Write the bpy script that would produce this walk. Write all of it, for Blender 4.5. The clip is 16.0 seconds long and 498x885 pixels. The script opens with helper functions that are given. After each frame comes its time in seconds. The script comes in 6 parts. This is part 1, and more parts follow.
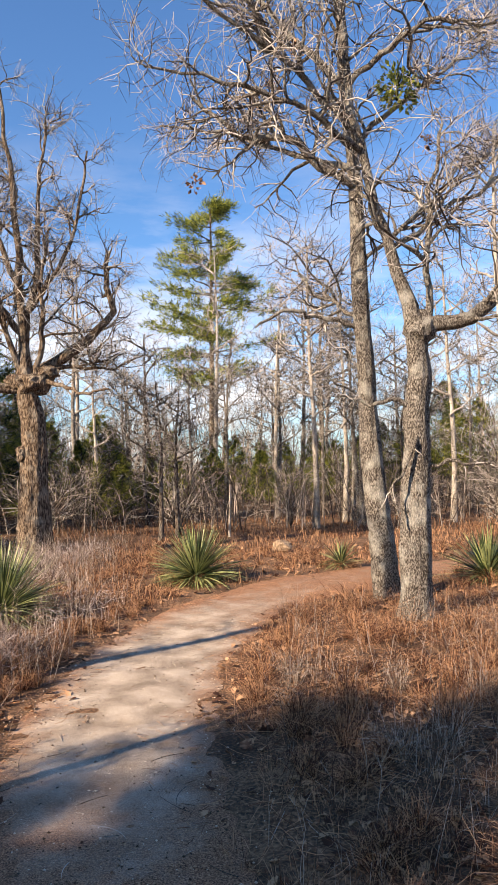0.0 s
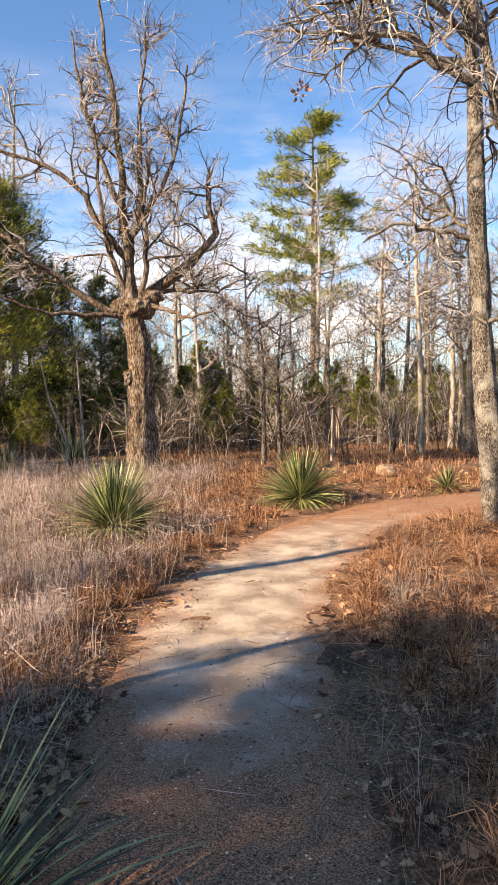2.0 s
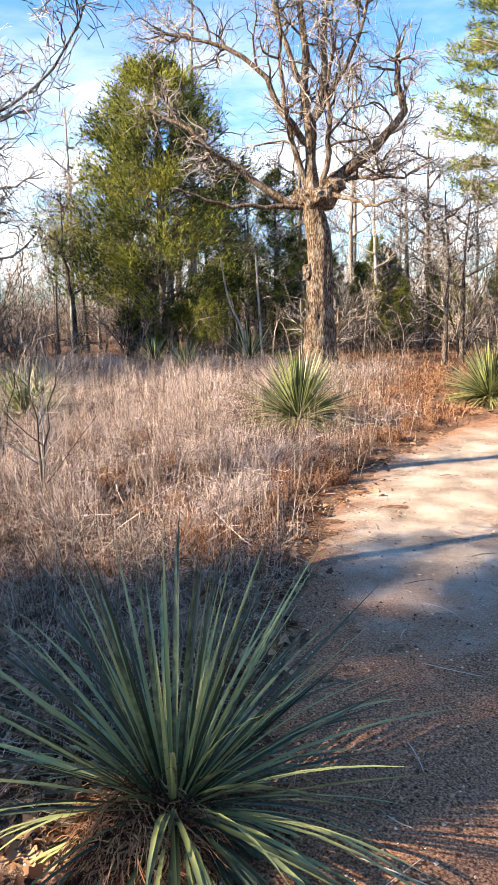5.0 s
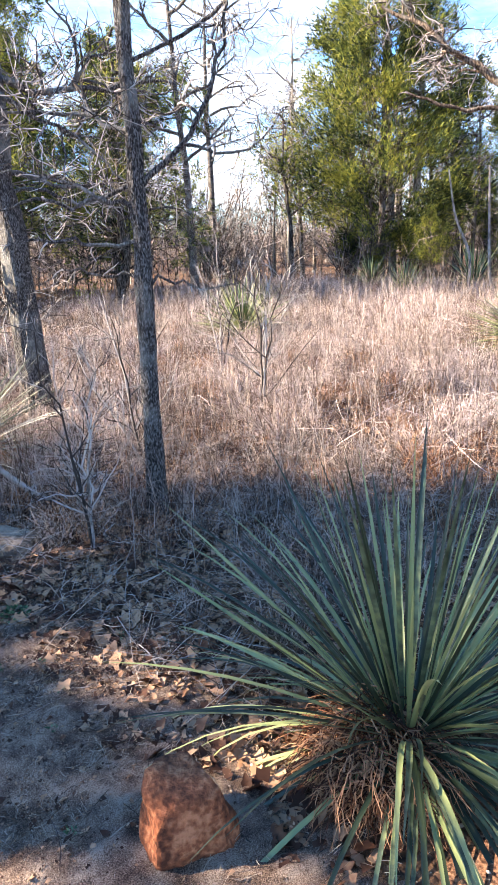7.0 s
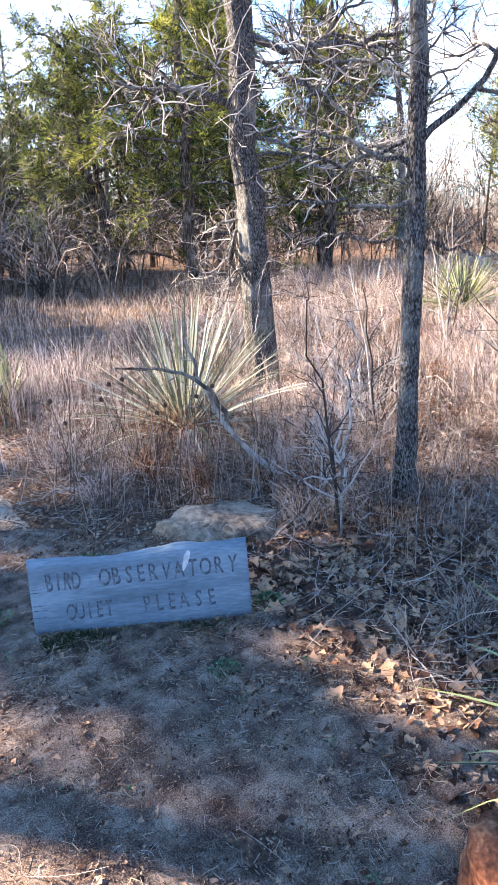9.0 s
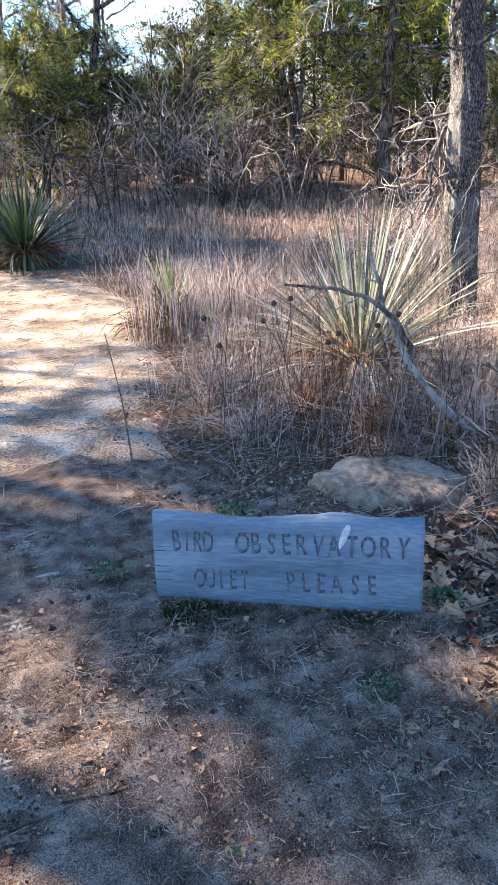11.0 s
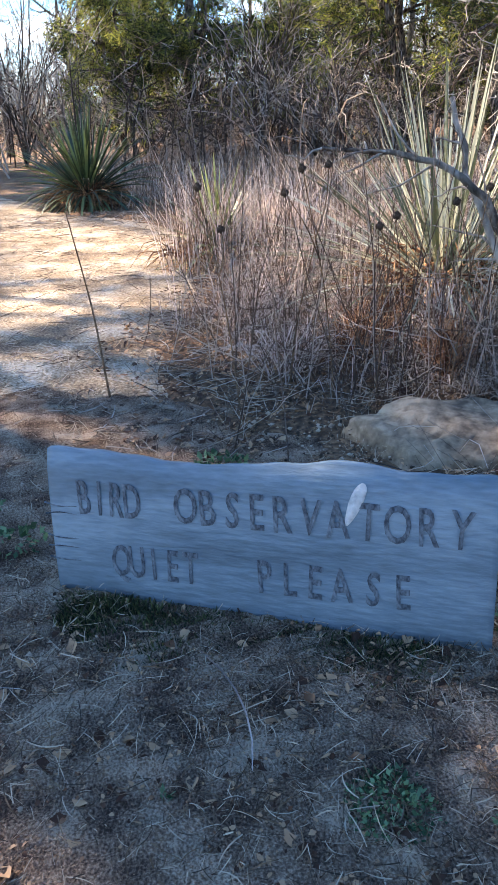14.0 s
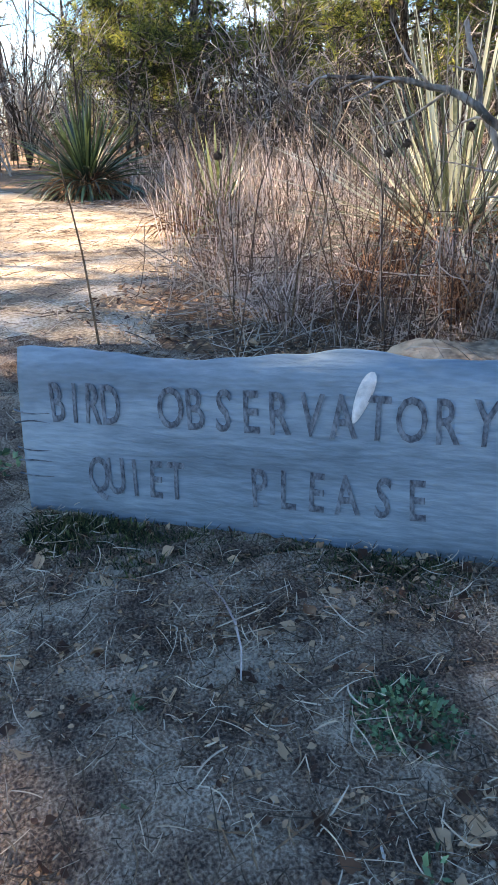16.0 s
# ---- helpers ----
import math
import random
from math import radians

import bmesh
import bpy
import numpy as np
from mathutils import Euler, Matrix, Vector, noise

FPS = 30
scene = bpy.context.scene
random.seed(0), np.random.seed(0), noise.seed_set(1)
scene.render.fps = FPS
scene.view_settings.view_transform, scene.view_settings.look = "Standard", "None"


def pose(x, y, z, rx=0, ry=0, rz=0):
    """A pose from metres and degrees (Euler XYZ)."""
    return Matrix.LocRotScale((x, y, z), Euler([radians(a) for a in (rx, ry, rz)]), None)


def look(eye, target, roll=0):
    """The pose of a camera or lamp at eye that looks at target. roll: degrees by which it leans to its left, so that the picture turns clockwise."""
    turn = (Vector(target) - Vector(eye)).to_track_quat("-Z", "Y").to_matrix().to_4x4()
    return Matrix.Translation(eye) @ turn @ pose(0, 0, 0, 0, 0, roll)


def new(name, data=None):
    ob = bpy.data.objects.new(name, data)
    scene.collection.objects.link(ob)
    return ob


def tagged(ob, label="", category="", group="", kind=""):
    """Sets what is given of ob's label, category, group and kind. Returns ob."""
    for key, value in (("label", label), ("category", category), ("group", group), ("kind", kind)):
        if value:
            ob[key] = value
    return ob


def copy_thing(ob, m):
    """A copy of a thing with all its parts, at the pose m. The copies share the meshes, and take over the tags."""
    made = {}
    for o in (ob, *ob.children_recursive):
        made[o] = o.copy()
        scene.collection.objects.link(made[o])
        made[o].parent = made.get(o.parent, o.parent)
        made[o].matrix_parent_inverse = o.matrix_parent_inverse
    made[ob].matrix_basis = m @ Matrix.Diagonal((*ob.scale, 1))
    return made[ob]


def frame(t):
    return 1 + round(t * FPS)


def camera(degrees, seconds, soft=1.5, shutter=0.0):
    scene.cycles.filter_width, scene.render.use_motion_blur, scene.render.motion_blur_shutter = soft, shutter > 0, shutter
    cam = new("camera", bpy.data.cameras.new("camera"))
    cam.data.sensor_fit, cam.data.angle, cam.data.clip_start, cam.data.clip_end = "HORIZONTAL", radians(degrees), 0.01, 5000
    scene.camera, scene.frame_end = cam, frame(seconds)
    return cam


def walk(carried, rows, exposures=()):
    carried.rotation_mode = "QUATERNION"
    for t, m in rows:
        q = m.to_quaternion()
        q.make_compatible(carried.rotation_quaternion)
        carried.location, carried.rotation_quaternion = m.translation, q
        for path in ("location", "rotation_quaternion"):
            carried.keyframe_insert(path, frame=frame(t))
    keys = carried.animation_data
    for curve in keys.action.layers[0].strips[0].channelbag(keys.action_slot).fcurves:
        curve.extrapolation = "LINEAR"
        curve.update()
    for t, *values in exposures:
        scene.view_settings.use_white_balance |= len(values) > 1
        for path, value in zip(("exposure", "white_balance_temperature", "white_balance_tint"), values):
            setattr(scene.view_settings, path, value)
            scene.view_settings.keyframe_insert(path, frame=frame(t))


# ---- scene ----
cam = camera(37.9, 16.0, soft=1.3)
METRES, EYE, TILT, LEAN, TURN = 4.12, 2.495, 2.0, 1.0, 0.0
ROWS = [
    (0.0, 0.0, 0.0, 0.0, 0.0, 0.0, -0.0),
    (0.5, -0.0087, 0.0021, -0.0086, 2.05, -1.88, -0.18),
    (1.0, -0.0144, 0.0071, -0.0161, 4.48, -3.98, 0.23),
    (1.5, -0.0196, 0.0139, -0.0237, 5.87, -4.67, 0.41),
    (2.0, -0.0276, 0.0153, -0.028, 7.81, -5.72, 0.25),
    (2.5, -0.0394, 0.0134, -0.0347, 10.42, -6.69, 0.11),
    (3.0, -0.0564, 0.0247, -0.045, 13.92, -8.17, 0.47),
    (5.5, -0.1434, 0.0408, -0.0998, 23.21, -15.12, 1.23),
    (6.0, -0.1575, 0.0517, -0.1113, 27.58, -17.39, 1.63),
    (6.5, -0.1672, 0.0671, -0.1246, 33.97, -17.59, 1.33),
    (7.0, -0.1972, 0.0737, -0.1364, 36.97, -18.21, 2.24),
    (7.5, -0.2456, 0.0664, -0.1427, 40.48, -18.82, 3.21),
    (8.0, -0.2844, 0.0613, -0.1503, 43.66, -18.21, 3.41),
    (8.5, -0.3172, 0.0577, -0.1526, 47.46, -18.66, 3.16),
    (9.0, -0.3502, 0.0581, -0.1532, 51.39, -19.41, 3.02),
    (9.5, -0.3845, 0.0833, -0.1619, 55.31, -20.84, 2.76),
    (10.0, -0.425, 0.1012, -0.172, 60.36, -23.04, 2.42),
    (12.5, -0.6236, 0.2454, -0.2636, 67.51, -25.22, 2.51),
    (13.0, -0.6554, 0.2689, -0.2918, 68.77, -25.63, 2.6),
    (13.5, -0.6842, 0.3053, -0.3239, 72.68, -25.91, 2.78),
    (14.0, -0.6985, 0.3213, -0.3627, 73.67, -26.01, 3.7),
    (14.5, -0.7098, 0.3263, -0.3992, 74.83, -25.82, 1.89),
    (15.0, -0.7166, 0.328, -0.4209, 75.17, -25.01, 2.61),
    (15.5, -0.7147, 0.3281, -0.431, 74.26, -24.94, 2.05),
    (16.0, -0.7147, 0.3253, -0.4363, 74.0, -24.97, 3.26),
]
EXPOSURES = [(0.0, 1.22, 8000, 16), (1.5, 1.37, 9000, 18), (3.0, 1.52, 9000, 18), (5.5, 2.05, 7500, 14), (9.0, 2.7, 6950, 16), (12.5, 2.46, 7350, 14), (14.5, 2.54, 7850, 13), (16.0, 2.62, 8300, 12)]
walk(cam, [(t, pose(0, 0, EYE, TILT, LEAN, TURN) @ pose(METRES * x, METRES * y, METRES * z, 90 + pitch, roll, yaw)) for t, x, y, z, yaw, pitch, roll in ROWS], EXPOSURES)

# ---- world and sun ----
SUN_EL, SUN_AZ = 29.0, 220.0   # degrees; azimuth counted from +x towards +y, where the light comes from
world = bpy.data.worlds.new("sky")
scene.world = world
world.use_nodes = True
wn, wl = world.node_tree.nodes, world.node_tree.links
wn.clear()
sky = wn.new("ShaderNodeTexSky")
sky.sky_type, sky.sun_disc = "NISHITA", False
sky.sun_elevation, sky.sun_rotation = radians(SUN_EL), radians(90 - SUN_AZ)
sky.air_density, sky.dust_density, sky.ozone_density = 1.0, 0.4, 2.5
co = wn.new("ShaderNodeTexCoord")
stretch = wn.new("ShaderNodeMapping")
stretch.inputs["Scale"].default_value = (1.6, 1.6, 6.0)
puffs = wn.new("ShaderNodeTexNoise")
puffs.inputs["Scale"].default_value, puffs.inputs["Detail"].default_value, puffs.inputs["Roughness"].default_value = 2.2, 7.0, 0.6
cover = wn.new("ShaderNodeMapRange")
cover.inputs["From Min"].default_value, cover.inputs["From Max"].default_value = 0.4, 0.64
split = wn.new("ShaderNodeSeparateXYZ")
low = wn.new("ShaderNodeMapRange")
low.inputs["From Min"].default_value, low.inputs["From Max"].default_value = 0.42, 0.05
low.inputs["To Min"].default_value, low.inputs["To Max"].default_value = 0.0, 0.95
times = wn.new("ShaderNodeMath")
times.operation = "MULTIPLY"
cloud = wn.new("ShaderNodeMixRGB")
cloud.inputs["Color2"].default_value = (6.5, 7.0, 7.8, 1)
back = wn.new("ShaderNodeBackground")
back.inputs["Strength"].default_value = 0.085
out = wn.new("ShaderNodeOutputWorld")
wl.new(co.outputs["Generated"], stretch.inputs["Vector"])
wl.new(stretch.outputs["Vector"], puffs.inputs["Vector"])
wl.new(puffs.outputs["Fac"], cover.inputs["Value"])
wl.new(co.outputs["Generated"], split.inputs["Vector"])
wl.new(split.outputs["Z"], low.inputs["Value"])
wl.new(cover.outputs["Result"], times.inputs[0])
wl.new(low.outputs["Result"], times.inputs[1])
wl.new(times.outputs["Value"], cloud.inputs["Fac"])
deep = wn.new("ShaderNodeMixRGB")
deep.blend_type = "MULTIPLY"
deep.inputs["Fac"].default_value = 1.0
deep.inputs["Color2"].default_value = (0.47, 0.88, 1.28, 1)
wl.new(sky.outputs["Color"], deep.inputs["Color1"])
wl.new(deep.outputs["Color"], cloud.inputs["Color1"])
wl.new(cloud.outputs["Color"], back.inputs["Color"])
wl.new(back.outputs["Background"], out.inputs["Surface"])

sun = new("sun", bpy.data.lights.new("sun", "SUN"))
sun.data.energy, sun.data.angle, sun.data.color = 5.0, radians(0.6), (1.0, 0.885, 0.73)
toward_sun = Vector((math.cos(radians(SUN_AZ)) * math.cos(radians(SUN_EL)), math.sin(radians(SUN_AZ)) * math.cos(radians(SUN_EL)), math.sin(radians(SUN_EL))))
sun.matrix_world = look(tuple(toward_sun * 60), (0, 0, 0))


# ---- materials ----
def material(name, dark, light, scale=6.0, rough=0.85, bump=0.3, bump_scale=40.0, stretch=(1, 1, 1), island=0.0, each=0.0, clear=0.0, third=None, gloss=0.3, coords="Object", grain=0.45):
    """Two or three tones mixed by noise at two scales, grain as bump; island / each vary the value piece by piece; clear lets light through."""
    m = bpy.data.materials.new(name)
    m.use_nodes = True
    n, l = m.node_tree.nodes, m.node_tree.links
    n.clear()
    tc = n.new("ShaderNodeTexCoord")
    mp = n.new("ShaderNodeMapping")
    mp.inputs["Scale"].default_value = stretch
    l.new(tc.outputs[coords], mp.inputs["Vector"])
    big = n.new("ShaderNodeTexNoise")
    big.inputs["Scale"].default_value, big.inputs["Detail"].default_value = scale, 6.0
    fine = n.new("ShaderNodeTexNoise")
    fine.inputs["Scale"].default_value, fine.inputs["Detail"].default_value = bump_scale, 4.0
    l.new(mp.outputs["Vector"], big.inputs["Vector"])
    l.new(mp.outputs["Vector"], fine.inputs["Vector"])
    ramp = n.new("ShaderNodeValToRGB")
    ramp.color_ramp.elements[0].position, ramp.color_ramp.elements[1].position = 0.39, 0.61
    ramp.color_ramp.elements[0].color, ramp.color_ramp.elements[1].color = (*dark, 1), (*light, 1)
    if third:
        e = ramp.color_ramp.elements.new(0.5)
        e.color = (*third, 1)
    mix = n.new("ShaderNodeMath")
    mix.operation = "MULTIPLY_ADD"
    mix.inputs[1].default_value = grain
    half = n.new("ShaderNodeMath")
    half.operation = "MULTIPLY"
    half.inputs[1].default_value = 1 - grain
    l.new(big.outputs["Fac"], half.inputs[0])
    l.new(fine.outputs["Fac"], mix.inputs[0])
    l.new(half.outputs[0], mix.inputs[2])
    value = mix.outputs[0]
    if island or each:
        info = n.new("ShaderNodeNewGeometry") if island else n.new("ShaderNodeObjectInfo")
        push = n.new("ShaderNodeMath")
        push.operation = "MULTIPLY_ADD"
        push.inputs[1].default_value = island or each
        l.new(info.outputs["Random Per Island" if island else "Random"], push.inputs[0])
        lift = n.new("ShaderNodeMath")
        lift.operation = "ADD"
        lift.inputs[1].default_value = -0.5 * (island or each)
        l.new(value, lift.inputs[0])
        l.new(lift.outputs[0], push.inputs[2])
        value = push.outputs[0]
    l.new(value, ramp.inputs["Fac"])
    bsdf = n.new("ShaderNodeBsdfPrincipled")
    bsdf.inputs["Roughness"].default_value = rough
    bsdf.inputs["Specular IOR Level"].default_value = gloss
    l.new(ramp.outputs["Color"], bsdf.inputs["Base Color"])
    if bump:
        bp = n.new("ShaderNodeBump")
        bp.inputs["Strength"].default_value, bp.inputs["Distance"].default_value = bump, 0.02
        l.new(fine.outputs["Fac"], bp.inputs["Height"])
        l.new(bp.outputs["Normal"], bsdf.inputs["Normal"])
    o = n.new("ShaderNodeOutputMaterial")
    if clear:
        thru = n.new("ShaderNodeBsdfTranslucent")
        l.new(ramp.outputs["Color"], thru.inputs["Color"])
        both = n.new("ShaderNodeMixShader")
        both.inputs["Fac"].default_value = clear
        l.new(bsdf.outputs["BSDF"], both.inputs[1])
        l.new(thru.outputs["BSDF"], both.inputs[2])
        l.new(both.outputs["Shader"], o.inputs["Surface"])
    else:
        l.new(bsdf.outputs["BSDF"], o.inputs["Surface"])
    return m


M_GROUND = material("soil_and_litter", (0.05, 0.03, 0.019), (0.3, 0.17, 0.095), 1.3, 0.95, 1.0, 34, third=(0.14, 0.075, 0.042), grain=0.6)
M_CLEAR = material("trodden_soil", (0.06, 0.034, 0.024), (0.5, 0.375, 0.28), 9.0, 0.95, 1.0, 210, third=(0.24, 0.157, 0.11), grain=0.5)
M_TRAIL = material("pale_trail_earth", (0.11, 0.075, 0.055), (0.55, 0.47, 0.385), 2.6, 0.95, 0.9, 70, third=(0.29, 0.215, 0.145), grain=0.45)


def gravel_and_litter():
    """Pale gravel trodden clean along the middle of the path, russet needle litter where the mesh's litter value is
    high; at the near end its dark tone also deepens the shade.
    """
    m = material("sandy_gravel", (0.12, 0.088, 0.066), (0.56, 0.475, 0.39), 2.2, 0.95, 0.22, 150, third=(0.31, 0.25, 0.195), grain=0.6)
    n, l = m.node_tree.nodes, m.node_tree.links
    bsdf = [k for k in n if k.type == "BSDF_PRINCIPLED"][0]
    stones = bsdf.inputs["Base Color"].links[0].from_socket
    tc = n.new("ShaderNodeTexCoord")
    drift, speck = n.new("ShaderNodeTexNoise"), n.new("ShaderNodeTexNoise")
    drift.inputs["Scale"].default_value, drift.inputs["Detail"].default_value = 2.3, 9.0
    drift.inputs["Roughness"].default_value = 0.7
    speck.inputs["Scale"].default_value, speck.inputs["Detail"].default_value = 85.0, 7.0
    for k in (drift, speck):
        l.new(tc.outputs["Object"], k.inputs["Vector"])
    tone = n.new("ShaderNodeValToRGB")
    tone.color_ramp.elements[0].position, tone.color_ramp.elements[1].position = 0.35, 0.68
    tone.color_ramp.elements[0].color, tone.color_ramp.elements[1].color = (0.07, 0.03, 0.017, 1), (0.5, 0.28, 0.16, 1)
    middle = tone.color_ramp.elements.new(0.5)
    middle.color = (0.24, 0.118, 0.066, 1)
    l.new(speck.outputs["Fac"], tone.inputs["Fac"])
    attr = n.new("ShaderNodeAttribute")
    attr.attribute_name = "litter"
    add = n.new("ShaderNodeMath")
    add.operation = "ADD"
    l.new(attr.outputs["Fac"], add.inputs[0])
    l.new(drift.outputs["Fac"], add.inputs[1])
    cover = n.new("ShaderNodeMapRange")
    cover.inputs["From Min"].default_value, cover.inputs["From Max"].default_value = 0.72, 1.22
    l.new(add.outputs[0], cover.inputs["Value"])
    mix = n.new("ShaderNodeMixRGB")
    l.new(cover.outputs["Result"], mix.inputs["Fac"])
    l.new(stones, mix.inputs["Color1"])
    l.new(tone.outputs["Color"], mix.inputs["Color2"])
    l.new(mix.outputs["Color"], bsdf.inputs["Base Color"])
    return m


M_PATH = gravel_and_litter()


def bark(name, dark, mid, light, ridge=26.0, flat=0.22, lichen=0.25):
    """Furrowed bark: upright ridges, dark cracks, pale lichen blotches."""
    m = bpy.data.materials.new(name)
    m.use_nodes = True
    n, l = m.node_tree.nodes, m.node_tree.links
    n.clear()
    tc = n.new("ShaderNodeTexCoord")
    mp = n.new("ShaderNodeMapping")
    mp.inputs["Scale"].default_value = (1, 1, flat)
    l.new(tc.outputs["Object"], mp.inputs["Vector"])
    furrow = n.new("ShaderNodeTexNoise")
    furrow.inputs["Scale"].default_value, furrow.inputs["Detail"].default_value, furrow.inputs["Distortion"].default_value = ridge, 5.0, 0.6
    blotch = n.new("ShaderNodeTexNoise")
    blotch.inputs["Scale"].default_value, blotch.inputs["Detail"].default_value = 3.0, 8.0
    l.new(mp.outputs["Vector"], furrow.inputs["Vector"])
    l.new(tc.outputs["Object"], blotch.inputs["Vector"])
    ramp = n.new("ShaderNodeValToRGB")
    ramp.color_ramp.elements[0].position, ramp.color_ramp.elements[1].position = 0.4, 0.62
    ramp.color_ramp.elements[0].color, ramp.color_ramp.elements[1].color = (*dark, 1), (*light, 1)
    e = ramp.color_ramp.elements.new(0.5)
    e.color = (*mid, 1)
    l.new(furrow.outputs["Fac"], ramp.inputs["Fac"])
    spots = n.new("ShaderNodeMapRange")
    spots.inputs["From Min"].default_value, spots.inputs["From Max"].default_value = 0.5, 0.66
    spots.inputs["To Max"].default_value = lichen
    l.new(blotch.outputs["Fac"], spots.inputs["Value"])
    mix = n.new("ShaderNodeMixRGB")
    mix.inputs["Color2"].default_value = (0.5, 0.49, 0.44, 1)
    l.new(spots.outputs["Result"], mix.inputs["Fac"])
    l.new(ramp.outputs["Color"], mix.inputs["Color1"])
    bsdf = n.new("ShaderNodeBsdfPrincipled")
    bsdf.inputs["Roughness"].default_value, bsdf.inputs["Specular IOR Level"].default_value = 0.95, 0.15
    l.new(mix.outputs["Color"], bsdf.inputs["Base Color"])
    bp = n.new("ShaderNodeBump")
    bp.inputs["Strength"].default_value, bp.inputs["Distance"].default_value = 1.0, 0.045
    l.new(furrow.outputs["Fac"], bp.inputs["Height"])
    l.new(bp.outputs["Normal"], bsdf.inputs["Normal"])
    o = n.new("ShaderNodeOutputMaterial")
    l.new(bsdf.outputs["BSDF"], o.inputs["Surface"])
    return m


M_BARK = bark("grey_oak_bark", (0.03, 0.024, 0.02), (0.115, 0.097, 0.082), (0.3, 0.27, 0.235), 60.0, 0.42, lichen=0.42)
M_BARK_FINE = bark("young_oak_bark", (0.032, 0.028, 0.026), (0.095, 0.084, 0.078), (0.27, 0.25, 0.235), 105.0, 0.38, lichen=0.42)
M_OAK = bark("brown_oak_bark", (0.035, 0.022, 0.015), (0.11, 0.078, 0.055), (0.25, 0.19, 0.14), 30.0, 0.26, lichen=0.2)
M_PALE = material("pale_bark", (0.13, 0.11, 0.092), (0.46, 0.41, 0.355), 4, 0.9, 0.5, 24, (1, 1, 0.4))
M_DARKBARK = bark("dark_bark", (0.02, 0.015, 0.012), (0.075, 0.058, 0.048), (0.2, 0.165, 0.14), 24.0)
M_TWIG = material("grey_twigs", (0.045, 0.036, 0.032), (0.45, 0.405, 0.365), 3, 0.9, 0.0, 20, island=0.9, third=(0.155, 0.13, 0.113))
M_DARKTWIG = material("dead_juniper_twigs", (0.035, 0.028, 0.024), (0.34, 0.28, 0.24), 2, 0.9, 0.0, 12, island=0.9, third=(0.11, 0.088, 0.076))
M_FARTWIG = material("brown_thicket", (0.05, 0.038, 0.032), (0.33, 0.275, 0.235), 1.5, 0.95, 0.0, 9, island=0.8, third=(0.13, 0.102, 0.086))
M_DEAD = material("weathered_grey_wood", (0.12, 0.1, 0.085), (0.42, 0.38, 0.34), 8, 0.9, 0.5, 40, (1, 1, 0.4))
M_CEDAR = material("juniper_green", (0.012, 0.022, 0.01), (0.36, 0.36, 0.06), 0.5, 0.8, 0.0, 3, island=0.22, clear=0.3, third=(0.09, 0.12, 0.028))
M_OLDCEDAR = material("dark_juniper_green", (0.018, 0.03, 0.014), (0.34, 0.35, 0.08), 0.55, 0.8, 0.0, 3, island=0.25, clear=0.4, third=(0.1, 0.13, 0.04))
M_PINE = material("pine_green", (0.05, 0.07, 0.015), (0.36, 0.38, 0.06), 0.6, 0.7, 0.0, 3, island=0.5, clear=0.25, third=(0.18, 0.22, 0.04))
M_YUCCA = material("yucca_leaf", (0.028, 0.043, 0.022), (0.26, 0.3, 0.125), 3, 0.4, 0.0, 20, each=0.8, clear=0.16, third=(0.105, 0.135, 0.075), gloss=0.5)
M_YUCCA_DARK = material("dark_yucca_leaf", (0.02, 0.04, 0.018), (0.12, 0.17, 0.07), 3, 0.42, 0.0, 20, each=0.7, clear=0.12, third=(0.055, 0.085, 0.038), gloss=0.5)
M_YUCCA_FAR = material("yucca_leaves", (0.035, 0.055, 0.02), (0.36, 0.39, 0.17), 3, 0.45, 0.0, 20, island=0.9, clear=0.2, third=(0.125, 0.165, 0.06), gloss=0.45)
M_SILVER = material("pale_yucca_leaf", (0.09, 0.105, 0.06), (0.58, 0.57, 0.43), 3, 0.45, 0.0, 20, each=0.8, clear=0.2, third=(0.21, 0.222, 0.14), gloss=0.5)
M_STRAW = material("dry_leaves", (0.11, 0.045, 0.025), (0.42, 0.26, 0.15), 4, 0.85, 0.0, 20, island=0.7, clear=0.2, third=(0.42, 0.2, 0.105))
M_RED = material("russet_grass", (0.07, 0.026, 0.014), (0.5, 0.285, 0.165), 0.8, 0.85, 0.0, 5, island=0.8, clear=0.25, third=(0.25, 0.108, 0.056))
M_TAN = material("tan_grass", (0.1, 0.064, 0.052), (0.7, 0.585, 0.54), 0.9, 0.85, 0.0, 5, grain=0.25, island=0.6, clear=0.25, third=(0.36, 0.268, 0.24))
M_GREYGRASS = material("grey_brown_grass", (0.09, 0.063, 0.05), (0.47, 0.39, 0.33), 0.9, 0.85, 0.0, 5, island=0.8, clear=0.25, third=(0.24, 0.178, 0.142))
M_LITTER = material("rotted_straw", (0.06, 0.042, 0.03), (0.5, 0.4, 0.3), 1.2, 0.9, 0.0, 9, island=0.9, clear=0.1, third=(0.2, 0.148, 0.108))
M_CLOD = material("soil_crumbs", (0.06, 0.04, 0.028), (0.48, 0.38, 0.29), 6, 0.95, 0.0, 20, island=1.0, third=(0.22, 0.16, 0.115))
M_NEST = material("rust_brown_dead_leaves", (0.07, 0.026, 0.014), (0.46, 0.25, 0.14), 4, 0.85, 0.0, 20, island=0.9, clear=0.15, third=(0.24, 0.095, 0.045))
M_LEAF = material("fallen_oak_leaf", (0.06, 0.024, 0.013), (0.46, 0.27, 0.155), 1.5, 0.75, 0.0, 12, island=1.0, clear=0.1, third=(0.205, 0.088, 0.045))
M_WEED = material("fresh_green", (0.03, 0.075, 0.035), (0.17, 0.28, 0.14), 8, 0.6, 0.0, 20, island=0.5, clear=0.2)
